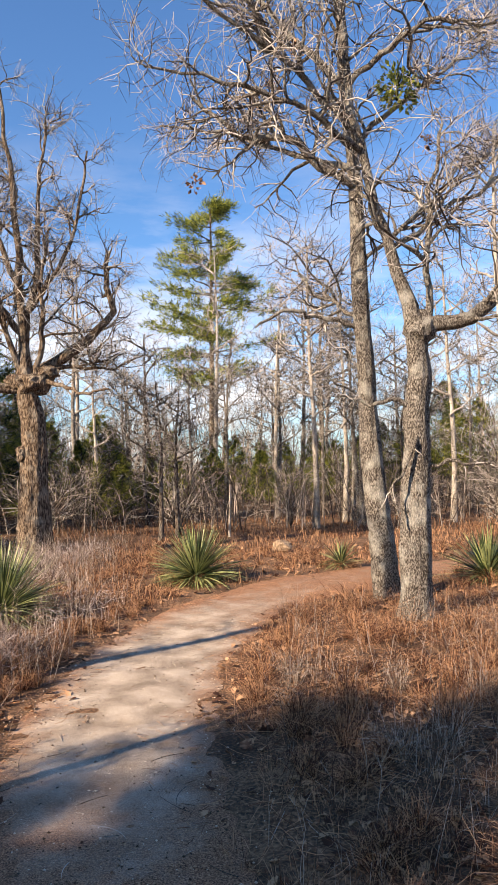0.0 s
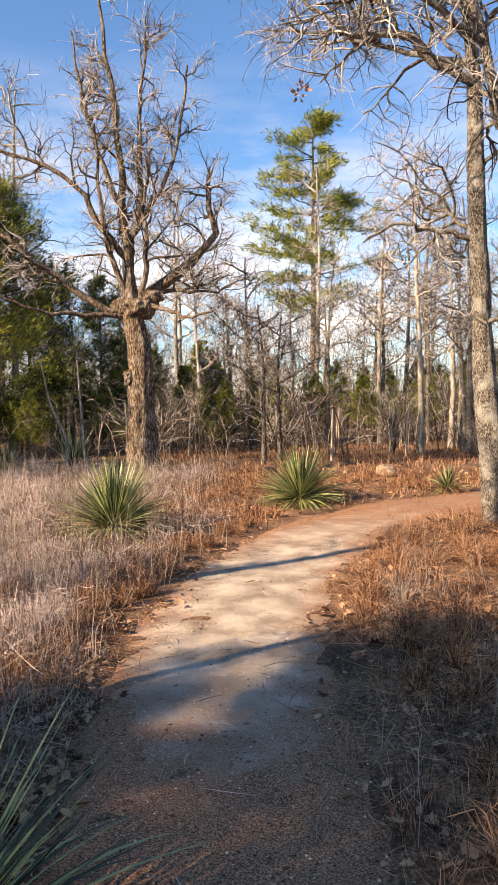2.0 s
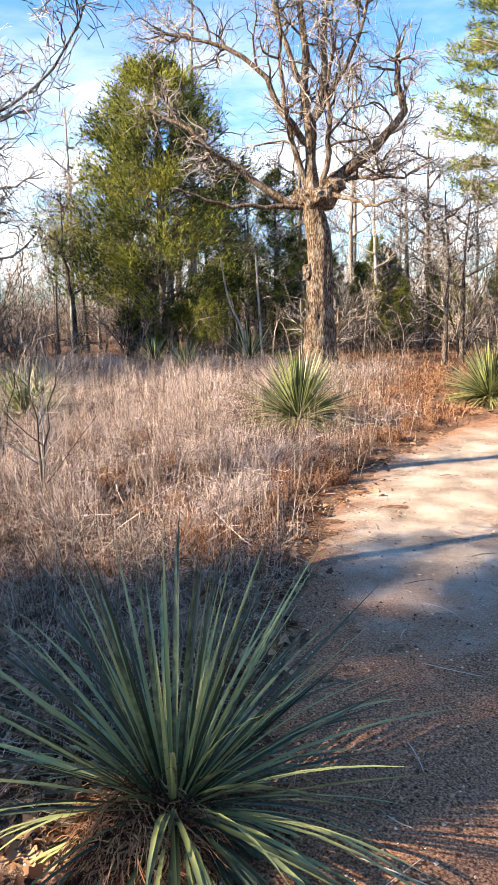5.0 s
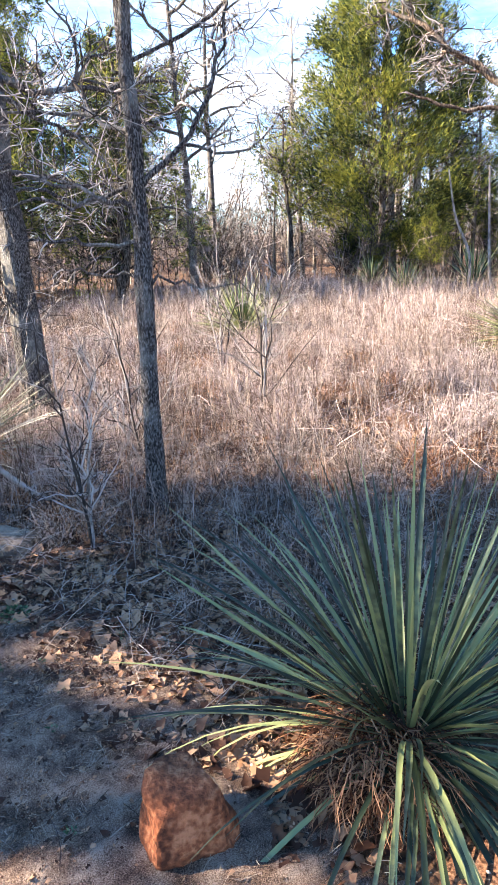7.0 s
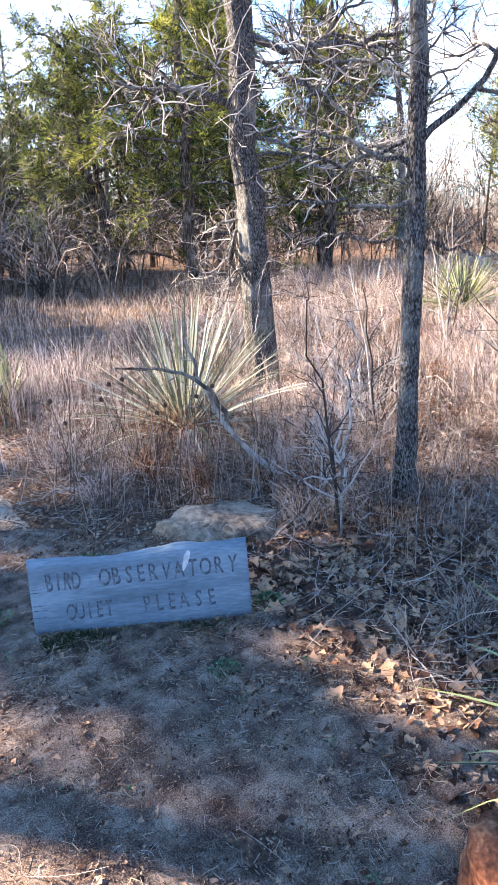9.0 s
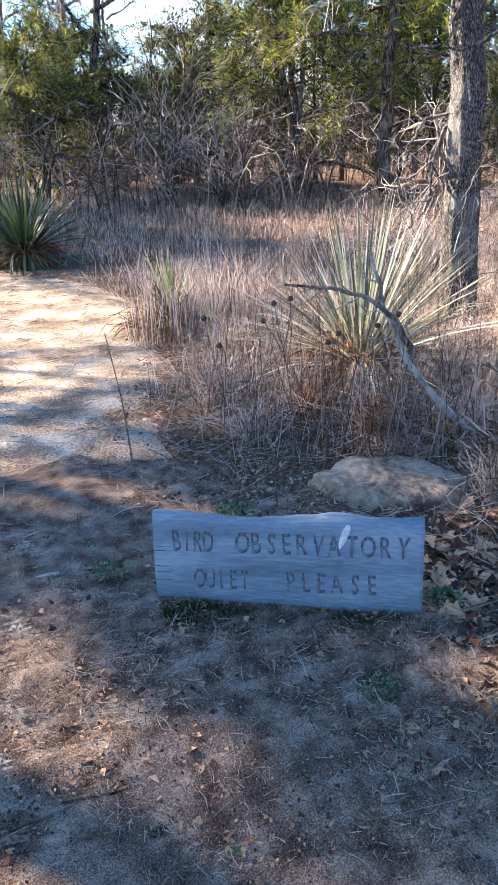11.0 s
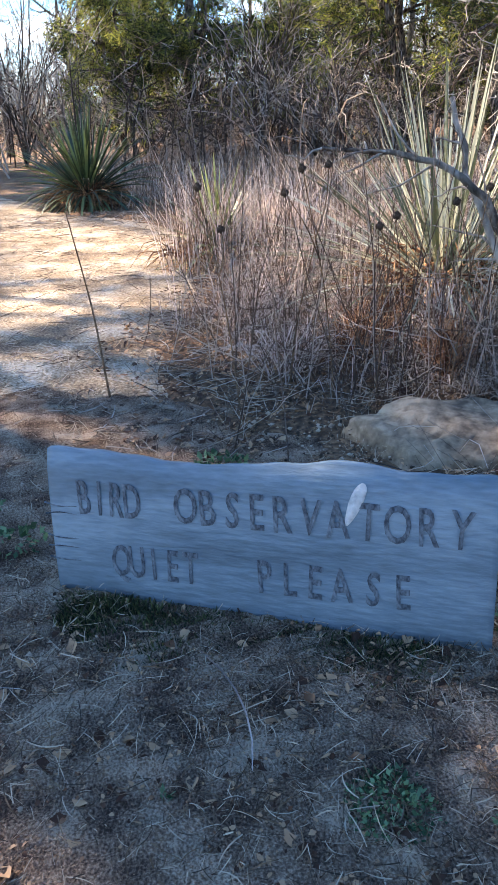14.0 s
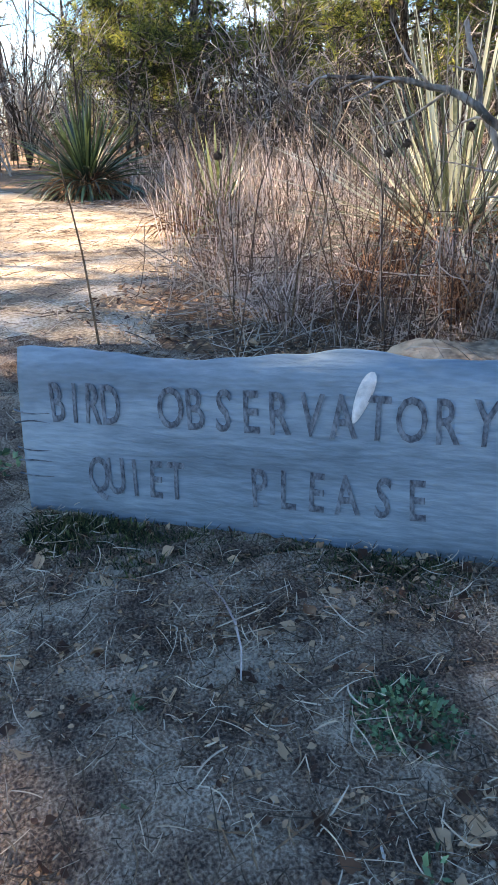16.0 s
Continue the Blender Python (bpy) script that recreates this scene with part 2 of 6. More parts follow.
M_MOSS = material("dark_moss", (0.012, 0.018, 0.008), (0.09, 0.1, 0.035), 9, 0.9, 0.0, 30, island=0.6, third=(0.03, 0.04, 0.015))
M_STONE = material("tan_sandstone", (0.12, 0.082, 0.055), (0.42, 0.31, 0.215), 3, 0.95, 1.0, 26, third=(0.27, 0.19, 0.128), grain=0.5)
M_PEBBLE = material("mixed_pebbles", (0.07, 0.045, 0.03), (0.6, 0.5, 0.4), 6, 0.9, 0.0, 20, island=1.0, third=(0.26, 0.17, 0.11))
M_RUST = material("orange_sandstone", (0.09, 0.028, 0.013), (0.5, 0.2, 0.095), 6, 0.95, 1.0, 45, third=(0.26, 0.082, 0.034))
M_BOARD = material("weathered_board", (0.088, 0.13, 0.16), (0.205, 0.28, 0.33), 1.6, 0.62, 0.3, 20, (1, 3, 5), third=(0.135, 0.195, 0.238), grain=0.28)
M_BURN = material("burnt_lettering", (0.03, 0.038, 0.05), (0.165, 0.2, 0.232), 30, 0.9, 0.2, 90)
M_KNOT = material("bare_knot_wood", (0.36, 0.37, 0.37), (0.6, 0.61, 0.61), 12, 0.8, 0.3, 60)
M_SEED = material("dark_seed_head", (0.02, 0.014, 0.01), (0.1, 0.07, 0.05), 60, 0.95, 0.8, 200)
M_STEM = material("dark_dry_stem", (0.06, 0.035, 0.022), (0.24, 0.15, 0.09), 20, 0.9, 0.0, 60)

rng = np.random.default_rng(7)


# ---- mesh helpers ----
def make_mesh(name, verts, faces, mat, smooth=False):
    """A mesh from arrays: verts (n, 3), faces a list of (m, 3) or (m, 4) index arrays."""
    me = bpy.data.meshes.new(name)
    verts = np.asarray(verts, dtype=np.float32)
    loops = np.concatenate([f.reshape(-1) for f in faces]).astype(np.int32)
    sizes = np.concatenate([np.full(len(f), f.shape[1]) for f in faces]).astype(np.int32)
    starts = np.concatenate([[0], np.cumsum(sizes)[:-1]]).astype(np.int32)
    me.vertices.add(len(verts))
    me.vertices.foreach_set("co", verts.reshape(-1))
    me.loops.add(len(loops))
    me.loops.foreach_set("vertex_index", loops)
    me.polygons.add(len(sizes))
    me.polygons.foreach_set("loop_start", starts)
    me.polygons.foreach_set("loop_total", sizes)
    if smooth:
        me.polygons.foreach_set("use_smooth", np.ones(len(sizes), dtype=bool))
    me.update(calc_edges=True)
    me.materials.append(mat)
    return me


def part(name, me, parent=None, label="", kind=""):
    ob = new(name, me)
    if parent is not None:
        ob.parent = parent
    return tagged(ob, label=label, kind=kind)


def thing(name, at, label, category, group="", kind=""):
    ob = new(name)
    ob.matrix_basis = pose(*at)
    return tagged(ob, label, category, group, kind)


def unit(v):
    return v / np.maximum(np.linalg.norm(v, axis=-1, keepdims=True), 1e-9)


def tubes(P, R, sides):
    """Tapered tubes along n polylines: P (n, k, 3), R (n, k)."""
    n, k, _ = P.shape
    T = unit(np.gradient(P, axis=1))
    whole = unit(P[:, -1] - P[:, 0])
    ref = np.where(np.abs(whole[:, 2:3]) < 0.8, np.array([[0.0, 0, 1]]), np.array([[1.0, 0, 0]]))
    U = unit(np.cross(T, ref[:, None, :]))
    W = np.cross(T, U)
    a = np.arange(sides) * 2 * np.pi / sides
    ring = U[:, :, None, :] * np.cos(a)[:, None] + W[:, :, None, :] * np.sin(a)[:, None]
    V = P[:, :, None, :] + ring * R[:, :, None, None]
    i = np.arange(n)[:, None, None] * k * sides
    j = np.arange(k - 1)[None, :, None] * sides
    s = np.arange(sides)[None, None, :]
    s2 = (s + 1) % sides
    F = np.stack([i + j + s, i + j + s2, i + j + sides + s2, i + j + sides + s], -1).reshape(-1, 4)
    return V.reshape(-1, 3), F


def ribbons(P, R, g):
    """Thin twigs far off: tapering strips, each turned its own way."""
    n, k, _ = P.shape
    side = unit(np.cross(P[:, -1] - P[:, 0], g.normal(size=(n, 3))))
    V = np.stack([P + side[:, None] * R[..., None], P - side[:, None] * R[..., None]], 2).reshape(-1, 3)
    i = (np.arange(n)[:, None] * 2 * k + np.arange(k - 1)[None] * 2).reshape(-1)
    return V, np.stack([i, i + 2, i + 3, i + 1], 1)


def smooth_line(points, k):
    """A polyline through a few points, resampled smoothly to k points."""
    p = np.asarray(points, dtype=float)
    t = np.concatenate([[0], np.cumsum(np.linalg.norm(np.diff(p, axis=0), axis=1))])
    u = np.linspace(0, t[-1], k)
    q = np.stack([np.interp(u, t, p[:, c]) for c in range(3)], 1)
    for _ in range(2):
        q[1:-1] = 0.25 * q[:-2] + 0.5 * q[1:-1] + 0.25 * q[2:]
    return q


def spawn(P, R, per, lo, hi, length, angle, up, k, wiggle, thick, g):
    """Side branches on the polylines P: per each, between lo and hi of the way, crooked, k points."""
    n, kp, _ = P.shape
    at = g.uniform(lo, hi, (n, per)) * (kp - 1)
    i = np.minimum(at.astype(int), kp - 2)
    f = (at - i)[..., None]
    rows = np.arange(n)[:, None]
    A, B = P[rows, i], P[rows, i + 1]
    start = (A * (1 - f) + B * f).reshape(-1, 3)
    tang = unit(B - A).reshape(-1, 3)
    rad = (R[rows, i] * (1 - f[..., 0]) + R[rows, i + 1] * f[..., 0]).reshape(-1)
    side = unit(np.cross(tang, unit(g.normal(size=tang.shape))))
    ang = np.radians(g.uniform(angle[0], angle[1], len(tang)))[:, None]
    d = unit(tang * np.cos(ang) + side * np.sin(ang) + np.array([0, 0, up]))
    frac = (at / (kp - 1)).reshape(-1)
    L = g.uniform(length[0], length[1], len(tang)) * (1.15 - 0.6 * frac)
    out_p = np.empty((len(tang), k, 3))
    out_p[:, 0] = start
    for j in range(1, k):
        d = unit(d + g.normal(scale=wiggle, size=d.shape) + np.array([0, 0, up * 0.25]))
        out_p[:, j] = out_p[:, j - 1] + d * (L / (k - 1))[:, None]
    r0 = np.minimum(rad * 0.75, thick)
    out_r = r0[:, None] * np.linspace(1, 0.3, k)[None, :]
    return out_p, out_r


def knobbly(P, R, g, amount):
    return R * (1 + amount * g.normal(size=R.shape))


def stack(pairs):
    V, F, base = [], [], 0
    for v, f in pairs:
        V.append(v)
        F.append(f + base)
        base += len(v)
    return np.concatenate(V), [np.concatenate([f for f in F if f.shape[1] == c]) for c in (3, 4) if any(f.shape[1] == c for f in F)]


def bare_tree(name, at, trunk, r_base, r_top, limbs, label, bark, seed, second=7, third=6, twigs=6, size=1.0, up=0.12, group="", flare=0.25, limb_r=None, sides=40, twig_len=1.0, far=False, taper=1.0, quiet=(), neck=None):
    """A leafless tree: trunk and main limbs from a few points each, then three orders of branches."""
    g = np.random.default_rng(seed)
    root = thing(name, at, label, "tree", group)
    tp = smooth_line(trunk, 22)
    h = np.linspace(0, 1, 22)
    tr = r_top + (r_base - r_top) * (1 - h) ** taper
    tr = tr * (1 + flare * np.exp(-h * 14)) * (1 + 0.04 * g.normal(size=22))
    if neck:
        tr = tr * (1 - neck[1] / (1 + np.exp(-(tp[:, 2] - neck[0]) * 4)))
    tp = tp + g.normal(scale=0.012 * r_base * 10, size=tp.shape) * np.minimum(h * 4, 1)[:, None]
    if far:
        v, f = tubes(tp[None], tr[None], 8)
    else:
        fine = np.stack([np.interp(np.linspace(0, 21, 130), np.arange(22), tp[:, c]) for c in range(3)], 1)
        fr = np.interp(np.linspace(0, 21, 130), np.arange(22), tr)
        v, f = tubes(fine[None], fr[None], sides)
        ring = v.reshape(130, sides, 3)
        a = np.arange(sides)[None] * 2 * np.pi / sides
        z = fine[:, 2:3] / max(r_base, 0.1)
        relief = 0.035 * np.sin(a * 9 + 1.3 * np.sin(z * 1.1)) + 0.03 * np.sin(a * 14 - 2.0 * np.sin(z * 0.7 + 1)) + 0.05 * np.sin(a * 3 + z * 0.35 + seed) + 0.025 * g.normal(size=(130, sides))
        v = (fine[:, None] + (ring - fine[:, None]) * (1 + relief)[..., None]).reshape(-1, 3)
    part("trunk", make_mesh("trunk", v, [f], bark, True), root)
    lines, radii = [], []
    for i, pts in enumerate(limbs):
        lp = smooth_line(pts, 14)
        lp[1:] += g.normal(scale=0.035 * size, size=(13, 3))
        r0 = limb_r[i] if limb_r else r_top * 1.0
        lr = knobbly(lp, r0 * np.linspace(1, 0.3, 14), g, 0.06)
        v, f = tubes(lp[None, ::2] if far else lp[None], lr[None, ::2] if far else lr[None], 5 if far else 8)
        part("limb", make_mesh("limb", v, [f], bark, True), root)
        if i not in quiet:
            lines.append(lp)
            radii.append(lr)
        else:
            v, f = tubes(*spawn(lp[None], lr[None], 4, 0.3, 1.0, (0.2 * size, 0.6 * size), (30, 70), 0.0, 5, 0.3, 0.012, g), 4)
            part("side_twig_mass", make_mesh("side_twigs", v, [f], M_TWIG), root, kind="stuff")
    top = tp[9:][None][:, np.linspace(0, 12, 14).astype(int)]
    lines.append(top[0])
    radii.append(tr[9:][np.linspace(0, 12, 14).astype(int)])
    P, R = np.stack(lines), np.stack(radii)
    P2, R2 = spawn(P, R, second, 0.2, 1.0, (1.0 * size, 2.3 * size), (35, 80), up, 8, 0.3, 0.04 * size, g)
    P3, R3 = spawn(P2, R2, third, 0.15, 1.0, (0.5 * size, 1.3 * size), (30, 75), up * 0.5, 6, 0.35, 0.02 * size, g)
    P4, R4 = spawn(P3, R3, twigs, 0.1, 1.0, (0.25 * twig_len, 0.8 * twig_len), (25, 75), 0.03, 4, 0.4, 0.008, g)
    R4 = np.maximum(R4, 0.003)
    v, f = tubes(P2[:, ::2] if far else P2, R2[:, ::2] if far else R2, 4 if far else 5)
    if far:
        part("branch_mass", make_mesh("branches", v, [f], bark, True), root, kind="stuff")
    else:
        for i in range(len(P2)):
            v, f = tubes(P2[i:i + 1], R2[i:i + 1], 5)
            part("branch", make_mesh("branch", v, [f], bark, True), root)
    if far:
        v, fs = stack([tubes(P3[:, ::2], R3[:, ::2], 3), ribbons(P4[:, ::3], np.maximum(R4[:, ::3], 0.006), g)])
    else:
        v, fs = stack([tubes(P3, R3, 4), tubes(P4[:, [0, 1, 3]], R4[:, [0, 1, 3]], 3)])
    part("twig_mass", make_mesh("twigs", v, fs, M_TWIG), root, kind="stuff")
    return root


def random_limbs(height, spread, n, g, first=0.35):
    limbs = []
    for i in range(n):
        z = height * (first + (0.95 - first) * (i + 0.5) / n)
        a = i * 2.4 + g.uniform(-0.5, 0.5)
        r = spread * (1.1 - 0.7 * (i / n)) * g.uniform(0.7, 1.15)
        d = np.array([math.cos(a), math.sin(a), 0])
        rise = g.uniform(0.35, 0.9)
        limbs.append([tuple(d * r * u + np.array([0, 0, z + r * rise * u ** 1.2])) for u in (0.0, 0.35, 0.7, 1.0)])
    return limbs


def sprays(centres, ways, size, count, g, width=0.22):
    """Foliage: at each centre a small fan of pointed scales along its way."""
    n = len(centres)
    c = np.repeat(centres, count, 0)
    d = unit(np.repeat(ways, count, 0) + g.normal(scale=0.5, size=(n * count, 3)))
    L = (np.repeat(size, count) * g.uniform(0.5, 1.2, n * count))[:, None]
    side = unit(np.cross(d, g.normal(size=d.shape)))
    base = c + g.normal(scale=0.25, size=c.shape) * L
    mid = base + d * L * 0.45
    V = np.stack([base, mid + side * L * width, base + d * L, mid - side * L * width], 1).reshape(-1, 3)
    F = (np.arange(n * count)[:, None] * 4 + np.array([[0, 1, 2, 3]]))
    return V, F


def cedar(name, at, height, radius, label, seed, dense=5200, bare=0.06, group="", mat=None, lean=0.75):
    """A juniper: trunk, limbs, and a crown of many small sprays with an uneven outline."""
    g = np.random.default_rng(seed)
    root = thing(name, at, label, "tree", group)
    tp = smooth_line([(0, 0, -0.05), (0.04, 0.03, height * 0.4), (0, 0, height * 0.97)], 14)
    v, f = tubes(tp[None], np.linspace(0.015 * height, 0.01, 14)[None], 9)
    part("trunk", make_mesh("trunk", v, [f], M_DARKBARK, True), root)
    m = 150
    hz = np.sort(g.uniform(bare, 0.97, m))
    az = g.uniform(0, 2 * np.pi, m)

    def profile(h, a):
        lobe = 0.82 + 0.2 * np.sin(a * 3 + seed + h * 9) + 0.14 * np.sin(a * 5 - h * 21 + seed * 2) + 0.1 * np.sin(h * 47 + a)
        return radius * np.clip(1.04 - h, 0, 1) ** lean * np.clip((h - bare * 0.5) / 0.12, 0.35, 1) * lobe
    reach = profile(hz, az)
    d = np.stack([np.cos(az), np.sin(az), g.uniform(0.25, 0.7, m)], 1)
    P0 = np.stack([np.zeros(m), np.zeros(m), hz * height * 0.96], 1)
    k = np.linspace(0, 1, 6)
    P = P0[:, None] + d[:, None] * (reach * 0.95)[:, None, None] * k[None, :, None] + g.normal(scale=0.05, size=(m, 6, 3)) * k[None, :, None]
    v, f = tubes(P[:, ::2], np.linspace(0.03, 0.008, 3)[None] * np.ones((m, 1)), 3)
    part("limb_mass", make_mesh("limbs", v, [f], M_DARKBARK), root, kind="stuff")
    u = g.uniform(0.0, 1.0, dense) ** 0.5
    which = g.integers(0, m, dense)
    along = 0.28 + 0.75 * u
    c = P0[which] + d[which] * (reach[which] * along)[:, None]
    c += g.normal(scale=1.0, size=c.shape) * (0.06 + 0.2 * reach[which] / radius * along)[:, None] * radius * 0.33
    way = unit(d[which] * np.array([1, 1, 0.6]) + np.array([0, 0, 0.55]))
    v, f = sprays(c, way, g.uniform(0.13, 0.32, dense) * (0.5 + 0.03 * height), 8, g, 0.075)
    part("crown", make_mesh("crown", v, [f], mat or M_CEDAR), root, kind="stuff")
    return root


def pine(name, at, height, label, seed):
    g = np.random.default_rng(seed)
    root = thing(name, at, label, "tree")
    tp = smooth_line([(0, 0, 0), (0.1, 0, height * 0.5), (0.15, 0, height)], 16)
    v, f = tubes(tp[None], np.linspace(0.24, 0.04, 16)[None], 10)
    part("trunk", make_mesh("trunk", v, [f], M_OAK, True), root)
    m = 58
    hz = np.concatenate([g.uniform(0.36, 0.55, 14), g.uniform(0.55, 0.99, m - 14)])
    az = g.uniform(0, 2 * np.pi, m)
    reach = 3.9 * np.clip((1.06 - hz) / 0.4, 0.2, 1) ** 0.7 * g.uniform(0.5, 1.1, m)
    d = np.stack([np.cos(az), np.sin(az), g.uniform(0.0, 0.45, m)], 1)
    P0 = np.stack([0.12 * np.ones(m), np.zeros(m), hz * height], 1)
    k = np.linspace(0, 1, 7)
    P = P0[:, None] + d[:, None] * reach[:, None, None] * k[None, :, None] + g.normal(scale=0.08, size=(m, 7, 3)) * k[None, :, None]
    v, f = tubes(P, np.linspace(0.05, 0.012, 7)[None] * np.ones((m, 1)), 4)
    part("limb_mass", make_mesh("limbs", v, [f], M_DARKBARK), root, kind="stuff")
    per = 36
    which = np.repeat(np.arange(m), per)
    along = g.uniform(0.35, 1.05, m * per)
    c = P0[which] + d[which] * (reach[which] * along)[:, None] + g.normal(scale=0.28, size=(m * per, 3)) * np.array([1, 1, 0.45])
    way = unit(d[which] + g.normal(scale=0.5, size=c.shape) + np.array([0, 0, 0.3]))
    v, f = sprays(c, way, g.uniform(0.3, 0.5, len(c)), 16, g, 0.045)
    part("crown", make_mesh("crown", v, [f], M_PINE), root, kind="stuff")
    return root


def blades(centres, per, spread, height, lean, width, g, droop=0.35, fan=None):
    """Grass: per blades round each centre, each a bent tapering strip."""
    n = len(centres) * per
    c = np.repeat(centres, per, 0)
    a = g.uniform(0, 2 * np.pi, n)
    r = spread * np.sqrt(g.uniform(0, 1, n))
    hs = np.repeat(g.uniform(0.6, 1.15, len(centres)), per) * g.uniform(height[0], height[1], n)
    base = np.stack([c[:, 0] + r * np.cos(a), c[:, 1] + r * np.sin(a), c[:, 2] - 0.01], 1)
    b = a + g.normal(scale=0.8, size=n)
    tilt = np.abs(g.normal(scale=lean, size=n))
    d = np.stack([np.cos(b) * np.sin(tilt), np.sin(b) * np.sin(tilt), np.cos(tilt)], 1)
    out_d = np.stack([np.cos(b), np.sin(b), -0.5 * np.ones(n)], 1)
    mid = base + d * (hs * 0.55)[:, None]
    tip = base + d * hs[:, None] + out_d * (hs * g.uniform(0, droop, n))[:, None]
    s = g.uniform(0, 2 * np.pi, n)
    side = np.stack([np.cos(s), np.sin(s), np.zeros(n)], 1) * (width * g.uniform(0.6, 1.4, n))[:, None]
    V = np.stack([base - side, base + side, mid + side * 0.7, mid - side * 0.7, tip], 1).reshape(-1, 3)
    i = np.arange(n)[:, None] * 5
    return V, [i + np.array([[3, 2, 4]]), i + np.array([[0, 1, 2, 3]])]


def stuff(name, V, faces, mat, label, category):
    return tagged(new(name, make_mesh(name, V, faces, mat)), label, category, kind="stuff")


# ---- the lie of the land ----
TRAIL_A = [(3.5, -16.0, 1.2), (1.2, -6.0, 1.2), (0.1, -1.5, 1.2), (-0.3, 0.4, 1.2), (-0.6, 2.6, 1.0), (-1.05, 5.0, 1.1), (-1.4, 7.0, 1.0), (-1.25, 10.0, 1.1), (-0.5, 12.8, 1.15), (1.0, 15.2, 1.2), (3.2, 17.0, 1.25), (7.0, 18.8, 1.3), (14.0, 20.5, 1.4), (30.0, 22.0, 1.6)]
TRAIL_B = [(-0.3, 0.4, 1.2), (-1.6, -0.2, 1.2), (-3.4, 0.1, 1.1), (-5.0, 0.45, 1.25), (-6.8, 0.85, 1.15), (-9.0, 1.7, 1.15), (-11.0, 1.7, 1.2), (-13.0, 0.6, 1.1), (-17.0, -0.3, 1.2), (-30.0, -1.5, 1.4)]


def rise(x, y):
    """Height of the ground: nearly level, with faint swells."""
    far = np.clip((np.hypot(x + 2, y - 4) - 7) / 10, 0, 1)
    hollow = -0.085 * np.exp(-((x + 2.97) ** 2 + (y - 1.36) ** 2) / 0.1)
    return hollow + 0.018 * np.sin(x * 1.7 + 0.6) * np.sin(y * 1.3) + 0.10 * far * np.sin(x * 0.21 + 1) * np.sin(y * 0.17)


def trail_line(rows, step=0.2):
    p = smooth_line([(x, y, w) for x, y, w in rows], 160)
    return p


LINE_A, LINE_B = trail_line(TRAIL_A), trail_line(TRAIL_B)


def off_trail(x, y):
    """How far outside the trodden edge a place lies (below zero: on the trail)."""
    d = np.full(np.shape(x), 1e9)
    for line in (LINE_A, LINE_B):
        for px, py, w in line:
            d = np.minimum(d, np.hypot(x - px, y - py) - w)
    wob = 0.12 * np.sin(x * 3.1 + y * 1.7) + 0.08 * np.sin(x * 7.3 - y * 5.1)
    return d + wob


def ground_sheet():
    fine = np.concatenate([[-3000, -800, -250, -110, -70], np.arange(-45, -14, 1.0), np.arange(-14, 8, 0.16), np.arange(8, 46, 1.0), [70, 110, 250, 800, 3000]])
    tall = np.concatenate([[-3000, -800, -250, -110, -60], np.arange(-30, -3, 1.0), np.arange(-3, 16, 0.16), np.arange(16, 60, 1.0), [80, 120, 250, 800, 3000]])
    X, Y = np.meshgrid(fine, tall, indexing="ij")
    near = (np.abs(X + 3) < 12) & (np.abs(Y - 6) < 11)
    Z = rise(X, Y) + near * 0.012 * rng.normal(size=X.shape) - 0.012 * (off_trail(X, Y) < 0)
    far = np.hypot(X, Y) > 60
    Z = np.where(far, 0, Z)
    nx, ny = X.shape
    i = (np.arange(nx - 1)[:, None] * ny + np.arange(ny - 1)[None, :]).reshape(-1)
    F = np.stack([i, i + ny, i + ny + 1, i + 1], 1)
    ob = new("ground", make_mesh("ground", np.stack([X, Y, Z], -1).reshape(-1, 3), [F], M_GROUND, True))
    return tagged(ob, "dark soil covered with brown leaf litter and dry stems", "ground", kind="structure")


def trail_strip(name, line, mat, label, rough=0.004, litter=None):
    """A trodden strip with a ragged edge, slightly crowned, just above the soil."""
    p = smooth_line(line, 420)
    t = unit(np.gradient(p[:, :2], axis=0))
    nrm = np.stack([-t[:, 1], t[:, 0]], 1)
    w = p[:, 2]
    k = 25
    u = np.linspace(-1, 1, k)
    wave = np.convolve(rng.normal(size=460), np.ones(20) / 6, "same")[20:440]
    edge = 1 + 0.06 * wave[:, None]
    off = u[None, :] * w[:, None] * np.where(np.abs(u)[None, :] > 0.9, edge, 1)
    X = p[:, 0:1] + nrm[:, 0:1] * off
    Y = p[:, 1:2] + nrm[:, 1:2] * off
    Z = rise(X, Y) + 0.045 * (1 - np.abs(u)[None, :] ** 6) - 0.03 + 0.004 * rng.normal(size=X.shape)
    Z += rough * np.array([2.2 * noise.noise(Vector((x * 3.1, y * 3.1, 1.0))) + 1.6 * noise.noise(Vector((x * 9.0, y * 9.0, 4.0))) for x, y in zip(X.reshape(-1), Y.reshape(-1))]).reshape(X.shape)
    i = (np.arange(419)[:, None] * k + np.arange(k - 1)[None, :]).reshape(-1)
    F = np.stack([i, i + 1, i + k + 1, i + k], 1)
    me = make_mesh(name, np.stack([X, Y, Z], -1).reshape(-1, 3), [F], mat, True)
    if litter:
        me.attributes.new("litter", "FLOAT", "POINT").data.foreach_set("value", litter(X, Y, np.abs(u)[None, :] + 0 * X).astype(np.float32).reshape(-1))
    return tagged(new(name, me), label, "footpath", kind="structure")


def path_litter_and_shade(x, y, across):
    """Needles and leaf crumbs gather along the edges, at the near end and round the far bend; the near term also paints
    the shade there darker.
    """
    return 0.12 + 0.62 * np.clip((across - 0.35) / 0.65, 0, 1) ** 1.5 + 0.7 * np.clip((6.6 - y) / 2.8, 0, 1) + 0.55 * np.clip((y - 10.5) / 4.5, 0, 1)


